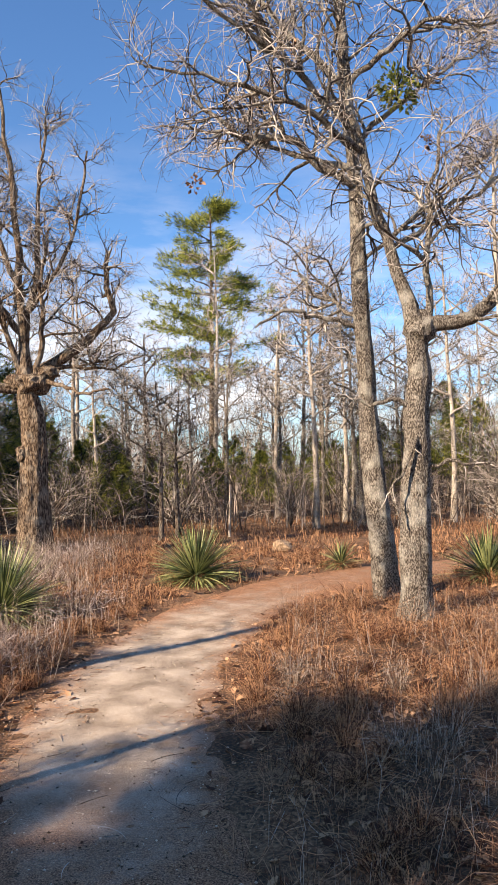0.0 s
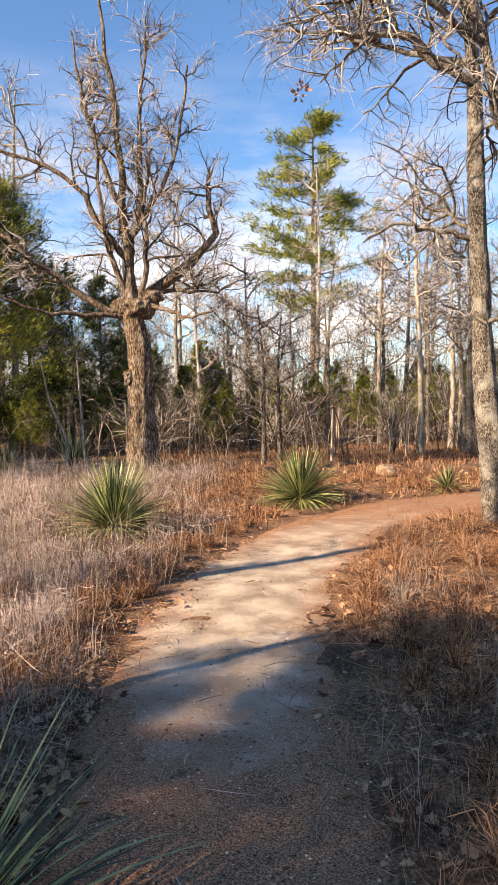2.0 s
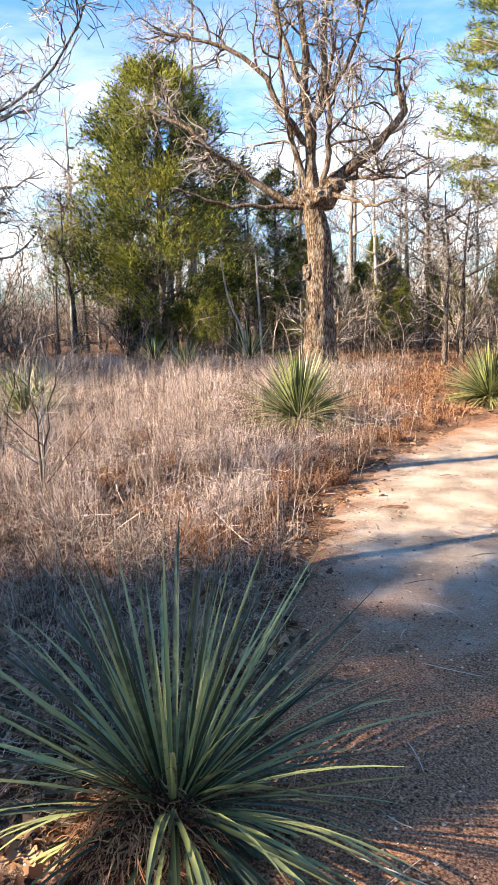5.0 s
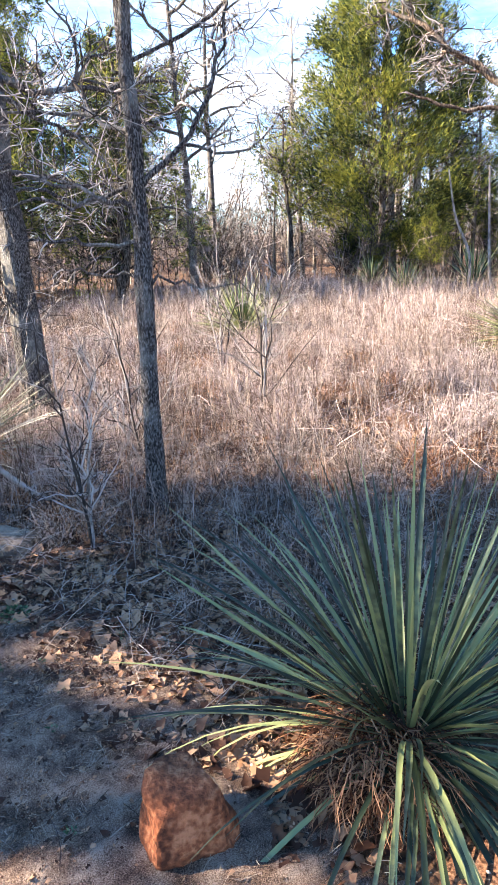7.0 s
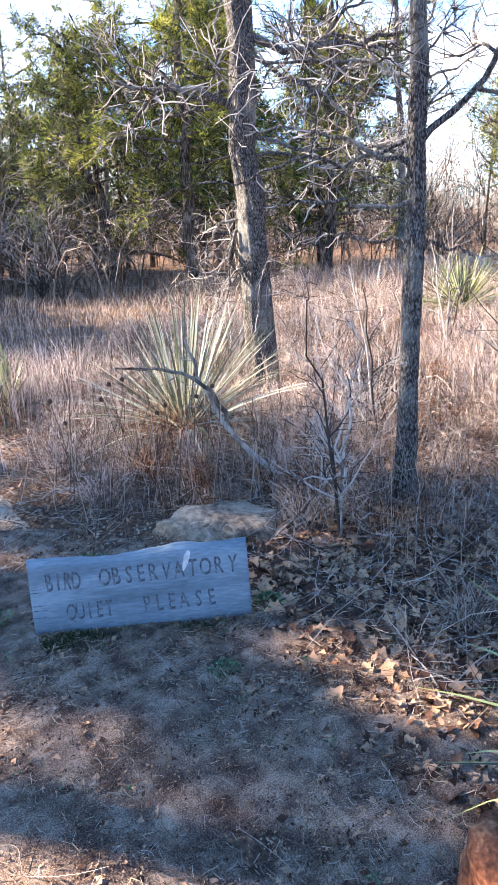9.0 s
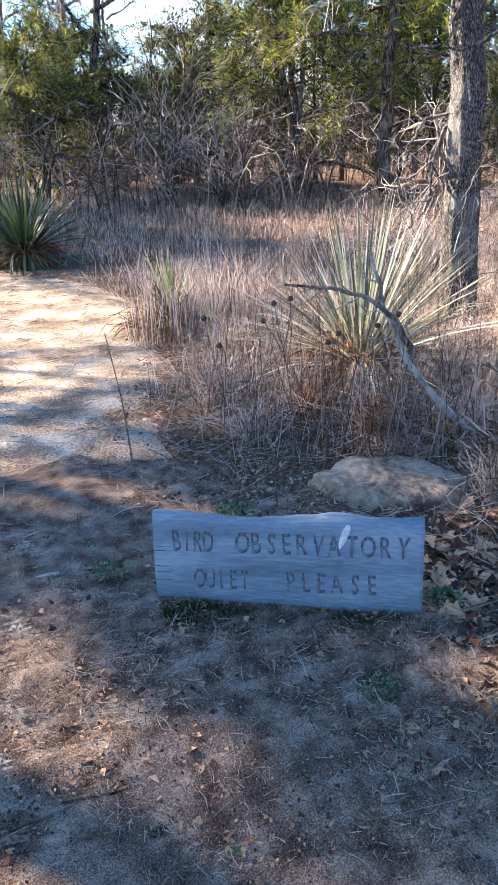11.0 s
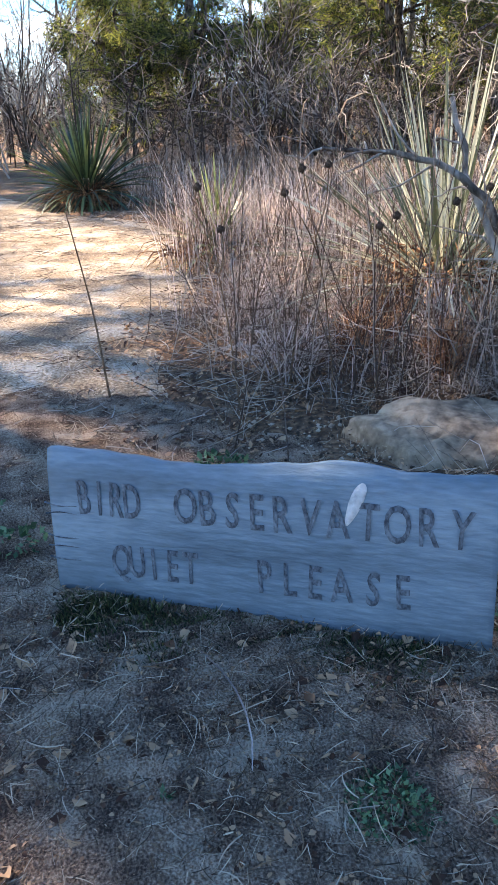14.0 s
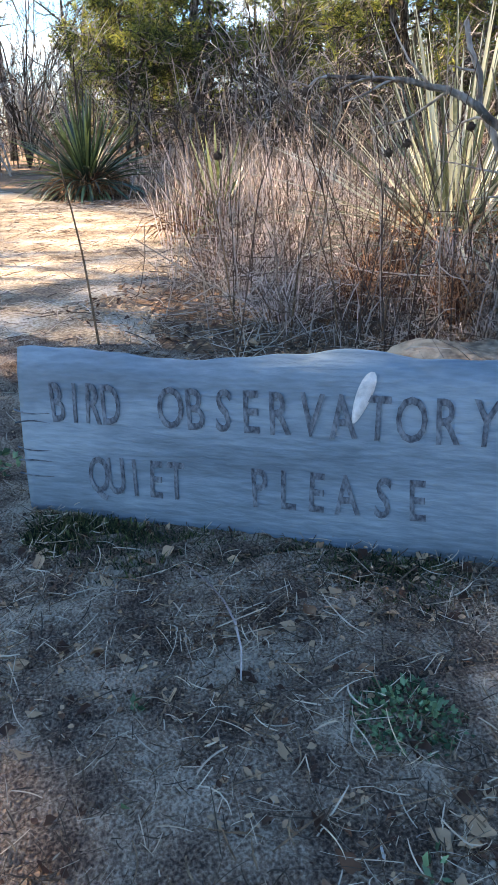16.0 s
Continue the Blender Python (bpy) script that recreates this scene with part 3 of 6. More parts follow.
ground_sheet()
trail_strip("path", LINE_A, M_PATH, "sandy gravel footpath curving through dry grass", litter=path_litter_and_shade)
trail = trail_strip("path_side", LINE_B, M_TRAIL, "trodden bare-earth trail strewn with straw")
trail.location.z = 0.006
yard = trail_strip("clearing", trail_line([(-1.0, 0.7, 1.0), (-2.4, 1.1, 1.25), (-3.6, 1.35, 1.35), (-4.6, 1.3, 1.15), (-5.5, 1.2, 0.8), (-6.0, 1.1, 0.3)]), M_CLEAR, "bare trodden soil round the sign", 0.007)
yard.location.z = 0.014


# ---- large trees ----
def burl(parent, at, size, seed, mat):
    """A knotty swelling on a trunk."""
    bm = bmesh.new()
    bmesh.ops.create_icosphere(bm, subdivisions=3, radius=1)
    for v in bm.verts:
        v.co = v.co * (1 + 0.35 * noise.noise(v.co * 2.2 + Vector((seed, 0, 0))) + 0.12 * noise.noise(v.co * 6))
        v.co = Vector((v.co.x * size[0], v.co.y * size[1], v.co.z * size[2]))
    me = bpy.data.meshes.new("burl")
    bm.to_mesh(me)
    bm.free()
    me.materials.append(mat)
    part("burl", me, parent, "dark knotty burl").location = at


bare_tree("oak_tree", (-6.2, 21.0, 0), [(0, 0, -0.1), (-0.02, -0.03, 2.1), (-0.05, -0.03, 4.6), (-0.28, -0.1, 6.2), (-0.35, -0.1, 8.5), (-0.62, -0.2, 11.0), (-0.85, -0.3, 14.2)], 0.44, 0.06,
          [[(0.05, 0, 5.2), (0.72, 0.2, 5.75), (1.5, 0.4, 6.4), (2.15, 0.6, 7.0), (2.24, 0.6, 7.6), (1.86, 0.5, 8.1), (2.1, 0.6, 9.0)],
           [(-0.1, 0, 5.0), (-1.1, -0.3, 4.9), (-1.9, -0.5, 5.7), (-3.0, -0.8, 6.4), (-3.6, -1.0, 7.1), (-4.6, -1.3, 7.6)],
           [(-0.25, 0, 6.4), (-1.05, -0.3, 7.4), (-1.65, -0.5, 8.6), (-2.9, -0.8, 9.3), (-4.4, -1.2, 9.6)],
           [(-0.2, 0, 6.6), (0.1, 0.2, 8.5), (0.05, 0.3, 10.5), (0.3, 0.4, 13.0)],
           [(-0.1, 0, 4.9), (-1.4, -0.8, 4.75), (-2.4, -1.5, 4.8), (-3.5, -2.2, 5.3)],
           [(0.1, 0, 5.2), (0.95, -0.6, 4.9), (1.6, -1.0, 4.6), (2.4, -1.4, 4.7)],
           [(-0.3, 0, 7.0), (0.8, 0.2, 8.6), (1.3, 0.5, 10.3), (1.5, 0.6, 12.2)],
           [(-0.3, 0, 7.6), (-1.2, 0.3, 9.5), (-1.8, 0.4, 11.6), (-2.0, 0.5, 13.4)],
           [(0.1, -0.1, 5.2), (0.35, -0.3, 6.3), (0.3, -0.4, 7.6), (0.55, -0.5, 9.4)],
           [(-0.3, -0.1, 5.3), (-0.7, -0.4, 6.4), (-0.95, -0.5, 8.0), (-1.0, -0.6, 10.2)],
           [(0.4, 0, 5.4), (1.2, 0.3, 5.6), (2.2, 0.4, 5.4), (3.0, 0.5, 5.9)]],
          "old bare oak with a thick brown trunk and crooked limbs", M_OAK, 11, second=11, third=7, twigs=6, size=1.0, limb_r=[0.2, 0.13, 0.1, 0.12, 0.09, 0.08, 0.09, 0.1, 0.1, 0.1, 0.07], taper=1.0, neck=(5.4, 0.5), quiet=(4, 5))
bare_tree("oak_tree", (2.65, 13.6, 0), [(-0.1, 0, -0.1), (-0.3, 0.05, 2.2), (-0.43, 0.08, 4.5), (-0.5, 0.1, 6.5), (-0.6, 0.12, 8.7), (-0.75, 0.15, 11.5), (-0.85, 0.2, 15.0)], 0.215, 0.05,
          [[(-0.45, 0.08, 7.8), (-1.25, -0.2, 8.15), (-1.9, -0.3, 8.7), (-2.7, -0.5, 8.5), (-3.6, -0.6, 9.3)],
           [(-0.45, 0.08, 5.1), (-0.9, 0, 5.3), (-1.3, -0.1, 5.25), (-2.06, -0.3, 5.45), (-2.5, -0.4, 5.0)],
           [(-0.6, 0.1, 9.8), (-1.4, 0.2, 10.5), (-2.1, 0.3, 11.4), (-3.0, 0.4, 12.6)],
           [(-0.45, 0.1, 5.3), (-0.7, 0.4, 5.5), (-1.5, 0.8, 6.1), (-1.7, 1.0, 6.8)],
           [(-0.55, 0.1, 8.2), (-1.6, 0.9, 8.8), (-3.0, 1.4, 9.6), (-4.4, 1.8, 9.9)],
           [(-0.55, 0.1, 8.6), (0.4, 0.4, 9.6), (1.4, 0.6, 10.4), (2.4, 0.7, 11.0)],
           [(-0.6, 0.1, 9.0), (-1.8, -0.8, 9.8), (-3.2, -1.4, 10.5), (-4.6, -1.8, 11.2)],
           [(-0.45, 0.1, 6.3), (0.3, -0.3, 7.0), (1.2, -0.6, 7.6), (2.0, -0.7, 8.4)]],
          "tall bare oak with grey furrowed bark and tangled twigs", M_BARK, 12, second=12, third=7, twigs=5, size=1.0, limb_r=[0.1, 0.06, 0.09, 0.05, 0.07, 0.06, 0.07, 0.05], quiet=(1,))
bare_tree("oak_tree", (2.72, 11.9, 0), [(-0.05, 0, -0.1), (0, 0, 1.8), (0.1, -0.02, 3.6), (0.12, -0.03, 4.8), (-0.24, 0.05, 5.6), (-0.33, 0.07, 6.3), (-0.66, 0.15, 7.1), (-0.82, 0.18, 8.5), (-1.05, 0.24, 10.2), (-1.2, 0.3, 12.0)], 0.25, 0.05,
          [[(0.15, 0, 4.75), (0.8, -0.2, 4.8), (1.15, -0.3, 5.0), (1.5, -0.35, 5.4), (2.1, -0.5, 5.6), (3.2, -0.7, 6.2)],
           [(0.12, -0.05, 3.5), (-0.28, -0.1, 3.54), (-0.8, -0.1, 3.5), (-1.1, -0.1, 3.54)],
           [(0.12, -0.15, 3.45), (-0.06, -0.3, 2.75), (-0.4, -0.3, 2.3), (-0.5, -0.3, 1.9), (-0.26, -0.3, 1.5)],
           [(0.2, -0.05, 2.5), (0.85, -0.3, 2.52), (1.4, -0.4, 2.4), (2.1, -0.5, 2.3)],
           [(0.18, -0.05, 4.6), (0.38, -0.1, 5.5), (0.2, -0.05, 6.3), (0.35, -0.1, 7.0), (0.6, 0, 8.2)],
           [(-0.9, 0.2, 9.0), (0.2, 0, 9.9), (0.8, -0.2, 9.8), (1.6, -0.35, 9.65)],
           [(-0.7, 0.2, 7.8), (-1.8, -0.5, 8.3), (-2.9, -0.9, 8.4), (-4.2, -1.2, 8.6)],
           [(-0.3, 0.1, 6.1), (0.8, 0.4, 6.9), (1.8, 0.6, 7.5), (2.8, 0.9, 8.2)]],
          "forked bare oak with deeply furrowed grey bark", M_BARK, 13, second=11, third=7, twigs=5, size=0.95, limb_r=[0.14, 0.05, 0.04, 0.035, 0.07, 0.06, 0.06, 0.05], quiet=(1, 2, 3), neck=(5.0, 0.4))
burl(bpy.data.objects["oak_tree.002"], (0.14, -0.03, 4.75), (0.27, 0.25, 0.3), 40, M_BARK)
bare_tree("oak_tree", (-4.38, 3.84, 0), [(0, 0, -0.08), (0, 0, 1.0), (0.02, 0.01, 1.8), (0.0, 0.0, 2.6), (-0.03, 0.0, 3.4), (-0.05, 0.05, 5.5), (0, 0.1, 7.0)], 0.068, 0.02,
          [[(0.02, 0, 2.25), (0.23, 0.2, 2.5), (0.42, 0.4, 2.95), (0.46, 0.5, 3.6)],
           [(0.0, 0, 1.95), (-0.2, -0.25, 1.93), (-0.4, -0.5, 1.98), (-0.55, -0.7, 1.9)],
           [(0.0, 0, 2.6), (-0.35, -0.2, 2.75), (-0.6, -0.5, 2.72), (-0.9, -0.6, 2.9)],
           [(0.0, 0, 3.0), (0.5, 0.6, 3.4), (0.9, 1.0, 4.0), (1.1, 1.2, 4.8)],
           [(0.0, 0, 2.3), (-0.3, -0.25, 2.15), (-0.55, -0.5, 2.24), (-0.8, -0.65, 2.05), (-1.0, -0.85, 2.12)],
           [(0.0, 0, 2.12), (-0.25, -0.28, 2.3), (-0.55, -0.42, 2.4), (-0.8, -0.72, 2.36)],
           [(0.0, 0, 1.72), (-0.18, -0.12, 1.7), (-0.4, -0.32, 1.78), (-0.6, -0.4, 1.66)],
           [(0.0, 0, 1.66), (0.15, 0.18, 1.68), (0.32, 0.3, 1.6), (0.5, 0.45, 1.66)]],
          "slender young oak with dark rough bark", M_BARK_FINE, 14, second=8, third=5, twigs=5, size=0.42, limb_r=[0.022, 0.015, 0.016, 0.014, 0.016, 0.016, 0.013, 0.011], twig_len=0.4, quiet=(1, 4, 5, 6, 7))
bare_tree("oak_tree", (-7.35, 5.05, 0), [(0.02, 0.02, -0.08), (-0.01, 0, 1.2), (-0.05, -0.05, 2.3), (-0.08, -0.09, 3.8), (-0.1, -0.1, 6.0), (0, 0, 9.0)], 0.155, 0.06,
          [[(-0.05, -0.05, 2.85), (-0.25, -0.3, 3.02), (-0.5, -0.6, 3.08), (-0.8, -0.95, 3.12)],
           [(-0.05, -0.05, 3.5), (0.2, 0.2, 3.38), (0.4, 0.5, 3.36), (0.7, 0.9, 3.45), (1.1, 1.3, 3.5)],
           [(-0.05, -0.05, 2.0), (-0.15, -0.18, 1.7), (-0.22, -0.25, 1.4), (-0.2, -0.24, 1.1)],
           [(-0.08, -0.08, 3.4), (0.3, 0.1, 3.1), (0.6, 0.4, 2.95), (1.0, 0.6, 2.5)],
           [(-0.08, -0.08, 2.7), (0.2, 0.5, 2.5), (0.5, 1.0, 2.55), (0.7, 1.5, 2.4)],
           [(-0.08, -0.08, 2.45), (0.15, 0.2, 2.5), (0.4, 0.35, 2.3), (0.7, 0.6, 2.36), (1.0, 0.8, 2.1)],
           [(-0.08, -0.08, 1.9), (-0.2, -0.3, 1.85), (-0.32, -0.42, 1.5), (-0.3, -0.5, 1.2)],
           [(-0.08, -0.08, 3.1), (-0.4, -0.3, 2.95), (-0.7, -0.5, 3.2), (-1.1, -0.8, 3.1)]],
          "bare oak with grey bark and a pale broken dead limb", M_BARK_FINE, 15, second=8, third=6, twigs=4, size=0.55, limb_r=[0.04, 0.04, 0.02, 0.026, 0.024, 0.022, 0.016, 0.022], twig_len=0.5, quiet=(5, 6, 7))

def clump(name, parent, at, radius, n, size, mat, label, seed):
    g2 = np.random.default_rng(seed)
    d = unit(g2.normal(size=(n, 3)))
    c = d * (radius * g2.uniform(0.2, 1, n) ** 0.6)[:, None]
    V, F = sprays(c, d, np.full(n, size), 3, g2, 0.3)
    part(name, make_mesh(name, V, [F], mat), parent, label, "stuff").location = at


for i, (spot, size) in enumerate((((-0.02, -0.08, 5.0), (0.52, 0.46, 0.36)), ((0.38, -0.02, 5.35), (0.36, 0.3, 0.24)), ((-0.42, -0.12, 5.1), (0.4, 0.32, 0.22)), ((-0.3, -0.22, 3.0), (0.16, 0.2, 0.24)))):
    burl(bpy.data.objects["oak_tree"], spot, size, 7 * i + 1, M_OAK)
clump("mistletoe", bpy.data.objects["oak_tree.001"], (0.35, 0, 9.7), 0.42, 160, 0.12, M_OLDCEDAR, "green mistletoe clump", 5)
for i, spot in enumerate(((-1.6, 0.2, 10.6), (-2.05, 0.3, 10.0), (-2.3, 0.3, 9.6), (0.8, 0, 8.6), (-3.6, 0.3, 8.0))):
    clump("dead_leaves", bpy.data.objects["oak_tree.001"], spot, 0.14, 16, 0.1, M_LEAF, "cluster of withered brown leaves", 30 + i)

# ---- woods behind ----
g = np.random.default_rng(21)
kinds = []
for i, (hgt, spread, bark, words) in enumerate(((11.0, 2.6, M_BARK, "bare grey-barked woodland tree"), (13.0, 2.2, M_PALE, "slim bare tree with pale bark"), (9.0, 2.8, M_DARKBARK, "dark bare woodland tree with a twiggy crown"))):
    bend = 0.5 if i == 1 else 0.25
    kinds.append(bare_tree("tree", (9.0 + 6 * i, 44.0 + 3 * i, 0), [(0, 0, -0.1), (g.uniform(-bend, bend), 0.1, hgt * 0.3), (g.uniform(-bend, bend), 0.2, hgt * 0.65), (0, 0, hgt)], 0.15, 0.03, random_limbs(hgt, spread, 8, g),
                           words, bark, 30 + i, second=6, third=5, twigs=4, size=0.85, group="woodland trees", limb_r=[0.06] * 8, far=True))


def plant_wood(rows, g):
    for which, x, y, s in rows:
        copy_thing(kinds[which], pose(x, y, 0, g.uniform(-2, 2), g.uniform(-3, 3), g.uniform(0, 360)) @ Matrix.Scale(s, 4))


plant_wood([(1, 2.8, 30.5, 0.9), (1, 4.4, 33.5, 0.85), (1, -9.4, 40.0, 1.1), (1, -10.6, 43.0, 1.15), (1, 1.4, 36.5, 0.9), (2, -3.1, 25.4, 0.62), (2, -2.6, 26.3, 0.6), (0, 8.8, 35.0, 1.0), (0, 4.8, 31.0, 0.95), (0, -16.0, 17.6, 0.95)], g)
for _ in range(42):
    a = radians(g.uniform(28, 178))
    near = 31 if a < radians(120) else (33 if a < radians(150) else 27)
    r = near + 30 * g.uniform(0, 1) ** 1.2
    x, y = r * math.cos(a), r * math.sin(a)
    if abs(y - 21) < 3 and x > 6:
        continue
    plant_wood([(int(g.choice([0, 0, 1, 1, 2])), x, y, g.uniform(0.75, 1.3))], g)


g3 = np.random.default_rng(210)
for _ in range(46):
    a, r = radians(g3.uniform(58, 126)), g3.uniform(31, 48)
    plant_wood([(int(g3.choice([0, 0, 1, 2])), r * math.cos(a), r * math.sin(a), g3.uniform(0.5, 0.85))], g3)


def shrub(name, at, height, stems, label, seed, bark=None, group="", spread=0.5, tw=5, r=0.02):
    g2 = np.random.default_rng(seed)
    root = thing(name, at, label, "shrub", group)
    a = g2.uniform(0, 2 * np.pi, stems)
    k = np.linspace(0, 1, 8)
    reach = g2.uniform(0.2, 1.0, stems) * spread * height
    hs = height * g2.uniform(0.55, 1.0, stems)
    P = np.stack([np.cos(a)[:, None] * reach[:, None] * k ** 1.3, np.sin(a)[:, None] * reach[:, None] * k ** 1.3, hs[:, None] * k - 0.03], -1)
    P += g2.normal(scale=0.02 * height, size=P.shape) * k[None, :, None]
    R = r * np.linspace(1, 0.3, 8)[None] * np.ones((stems, 1))
    v, f = tubes(P, R, 5)
    part("stem_mass", make_mesh("stems", v, [f], bark or M_DARKBARK, True), root, kind="stuff")
    P3, R3 = spawn(P, R, tw, 0.15, 1.0, (0.18 * height, 0.45 * height), (25, 65), 0.1, 5, 0.2, r * 0.6, g2)
    P4, R4 = spawn(P3, R3, 5, 0.1, 1.0, (0.06 * height, 0.2 * height), (25, 65), 0.08, 3, 0.2, r * 0.35, g2)
    if height > 2.4:
        v, fs = stack([tubes(P3[:, ::2], R3[:, ::2], 3), ribbons(P4, np.maximum(R4, 0.004), g2)])
    else:
        v, fs = stack([tubes(P3, R3, 4), tubes(P4, np.maximum(R4, 0.0022), 3)])
    part("twig_mass", make_mesh("twigs", v, fs, M_TWIG), root, kind="stuff")
    return root


brush = [shrub("shrub", (12, 40, 0), 3.6, 12, "bare brown thicket shrub at the wood's edge", 41, group="thicket", tw=8), shrub("shrub", (15, 42, 0), 2.6, 16, "low tangled bare thicket shrub", 42, group="thicket", spread=0.8, tw=7)]
for _ in range(90):
    a = radians(g.uniform(22, 180))
    near = 27 if a < radians(118) else (27 if a < radians(150) else 21)
    r = near + 34 * g.uniform(0, 1) ** 1.1
    x, y = r * math.cos(a), r * math.sin(a)
    if abs(y - 21) < 3 and x > 6:
        continue
    copy_thing(brush[int(g.integers(0, 2))], pose(x, y, 0, 0, 0, g.uniform(0, 360)) @ Matrix.Scale(g.uniform(0.8, 1.7), 4))

# far edge of the woods: stems too many to count
n = 3500
a, r = np.radians(g.uniform(15, 195, n)), g.uniform(44, 95, n)
base = np.stack([r * np.cos(a), r * np.sin(a), np.zeros(n)], 1)
k = np.linspace(0, 1, 4)
k = np.linspace(0, 1, 5)
P = base[:, None] + np.stack([g.normal(scale=1.7, size=(n, 1)) * k, g.normal(scale=1.7, size=(n, 1)) * k, g.uniform(2.5, 10.0, (n, 1)) * k], -1) + g.normal(scale=0.35, size=(n, 5, 3)) * k[None, :, None]
R = np.linspace(0.042, 0.014, 5)[None] * g.uniform(0.4, 1.3, (n, 1))
P3, R3 = spawn(P, R, 24, 0.02, 1.0, (0.8, 3.0), (35, 85), 0.05, 4, 0.5, 0.026, g)
V, fs = stack([tubes(P, R, 3), ribbons(P3, R3, g)])
stuff("far_woods", V, fs, M_FARTWIG, "distant grey-brown leafless woods", "woods")
n = 2000
k = np.linspace(0, 1, 4)
a = np.radians(g.uniform(20, 186, n))
r = np.where(a < math.radians(150), 29, 20) + 22 * g.uniform(0, 1, n) ** 1.3
base = np.stack([r * np.cos(a), r * np.sin(a), np.zeros(n)], 1)
base = base[(np.abs(base[:, 1] - 21) > 3) | (base[:, 0] < 6)]
n = len(base)
P = base[:, None] + np.stack([g.normal(scale=0.8, size=(n, 1)) * k ** 1.6, g.normal(scale=0.8, size=(n, 1)) * k ** 1.6, g.uniform(0.6, 2.6, (n, 1)) * np.sin(k * 1.7)], -1)
R = np.linspace(0.026, 0.01, 4)[None] * g.uniform(0.5, 1.3, (n, 1))
P3, R3 = spawn(P, R, 18, 0.05, 1.0, (0.3, 1.3), (30, 90), 0.03, 4, 0.5, 0.01, g)
V, fs = stack([tubes(P, R, 3), ribbons(P3, R3, g)])
stuff("thicket", V, fs, M_FARTWIG, "tangled brown undergrowth along the wood's edge", "undergrowth")

plant_wood([(2, -27.5, 3.2, 0.6), (0, -29.0, 7.6, 0.7), (2, -26.0, 14.0, 0.6), (0, -28.0, 11.0, 0.8), (2, -31.0, 4.6, 0.8), (0, -30.0, 1.0, 0.8)], g)

# evergreens
pine("pine_tree", (-2.2, 43.0, 0), 18.3, "tall pine with open tufted green crown", 51)
cedar("cedar_tree", (-15.1, 28.2, 0), 12.2, 5.6, "large dense green juniper with yellow-green sunlit edges", 52, dense=22000, bare=0.02)
big = cedar("cedar_tree", (-25.5, 18.5, 0), 9.6, 3.1, "dark green juniper with bare lower trunk", 53, dense=5000, bare=0.2, group="junipers at the wood's edge")
slim = cedar("cedar_tree", (-22.0, 20.0, 0), 9.5, 2.6, "tall green juniper among bare trees", 54, dense=4300, bare=0.14, group="junipers at the wood's edge")
for which, x, y, s, turn in ((1, -18.2, 31.5, 1.1, 200), (1, -11.6, 33.0, 0.9, 90), 
                              (1, -24.0, 22.0, 0.7, 120), (0, -8.2, 40.0, 0.6, 0), (1, -10.4, 38.0, 0.55, 60), (0, -7.0, 36.5, 0.5, 130), (0, -12.6, 40.5, 0.6, 190), (0, 12.5, 44.0, 0.7, 40), (1, 15.0, 47.0, 0.75, 10), (0, 14.0, 51.0, 0.9, 70), (1, -5.0, 46.0, 0.55, 140), (1, -27.6, 16.0, 0.9, 75),
                              (0, -8.8, 29.0, 0.3, 33), (1, -10.6, 30.5, 0.36, 200), (0, -12.2, 26.5, 0.3, 111), (1, -5.6, 32.0, 0.34, 71), (0, -2.0, 37.5, 0.4, 141), (1, 2.0, 39.0, 0.42, 12), (0, 6.2, 40.0, 0.45, 250), (1, 8.8, 42.0, 0.5, 310), (0, -7.8, 33.8, 0.42, 20), (0, -15.5, 38.0, 0.7, 44), (1, -13.0, 46.0, 0.7, 92), (0, -1.0, 48.0, 0.5, 133), (1, 4.5, 50.0, 0.55, 191), (0, 9.5, 52.0, 0.6, 240), (1, 0.8, 45.0, 0.45, 280), (0, 5.6, 46.5, 0.45, 330), (1, -9.0, 47.5, 0.6, 55),
                              (0, -3.4, 33.0, 0.34, 15), (0, 0.6, 35.5, 0.36, 95), (1, -6.4, 30.5, 0.32, 170), (0, 3.6, 37.0, 0.4, 222), (1, -4.6, 34.5, 0.42, 301)):
    copy_thing((big, slim)[which], pose(x, y, 0, 0, 0, turn) @ Matrix.Scale(s, 4))


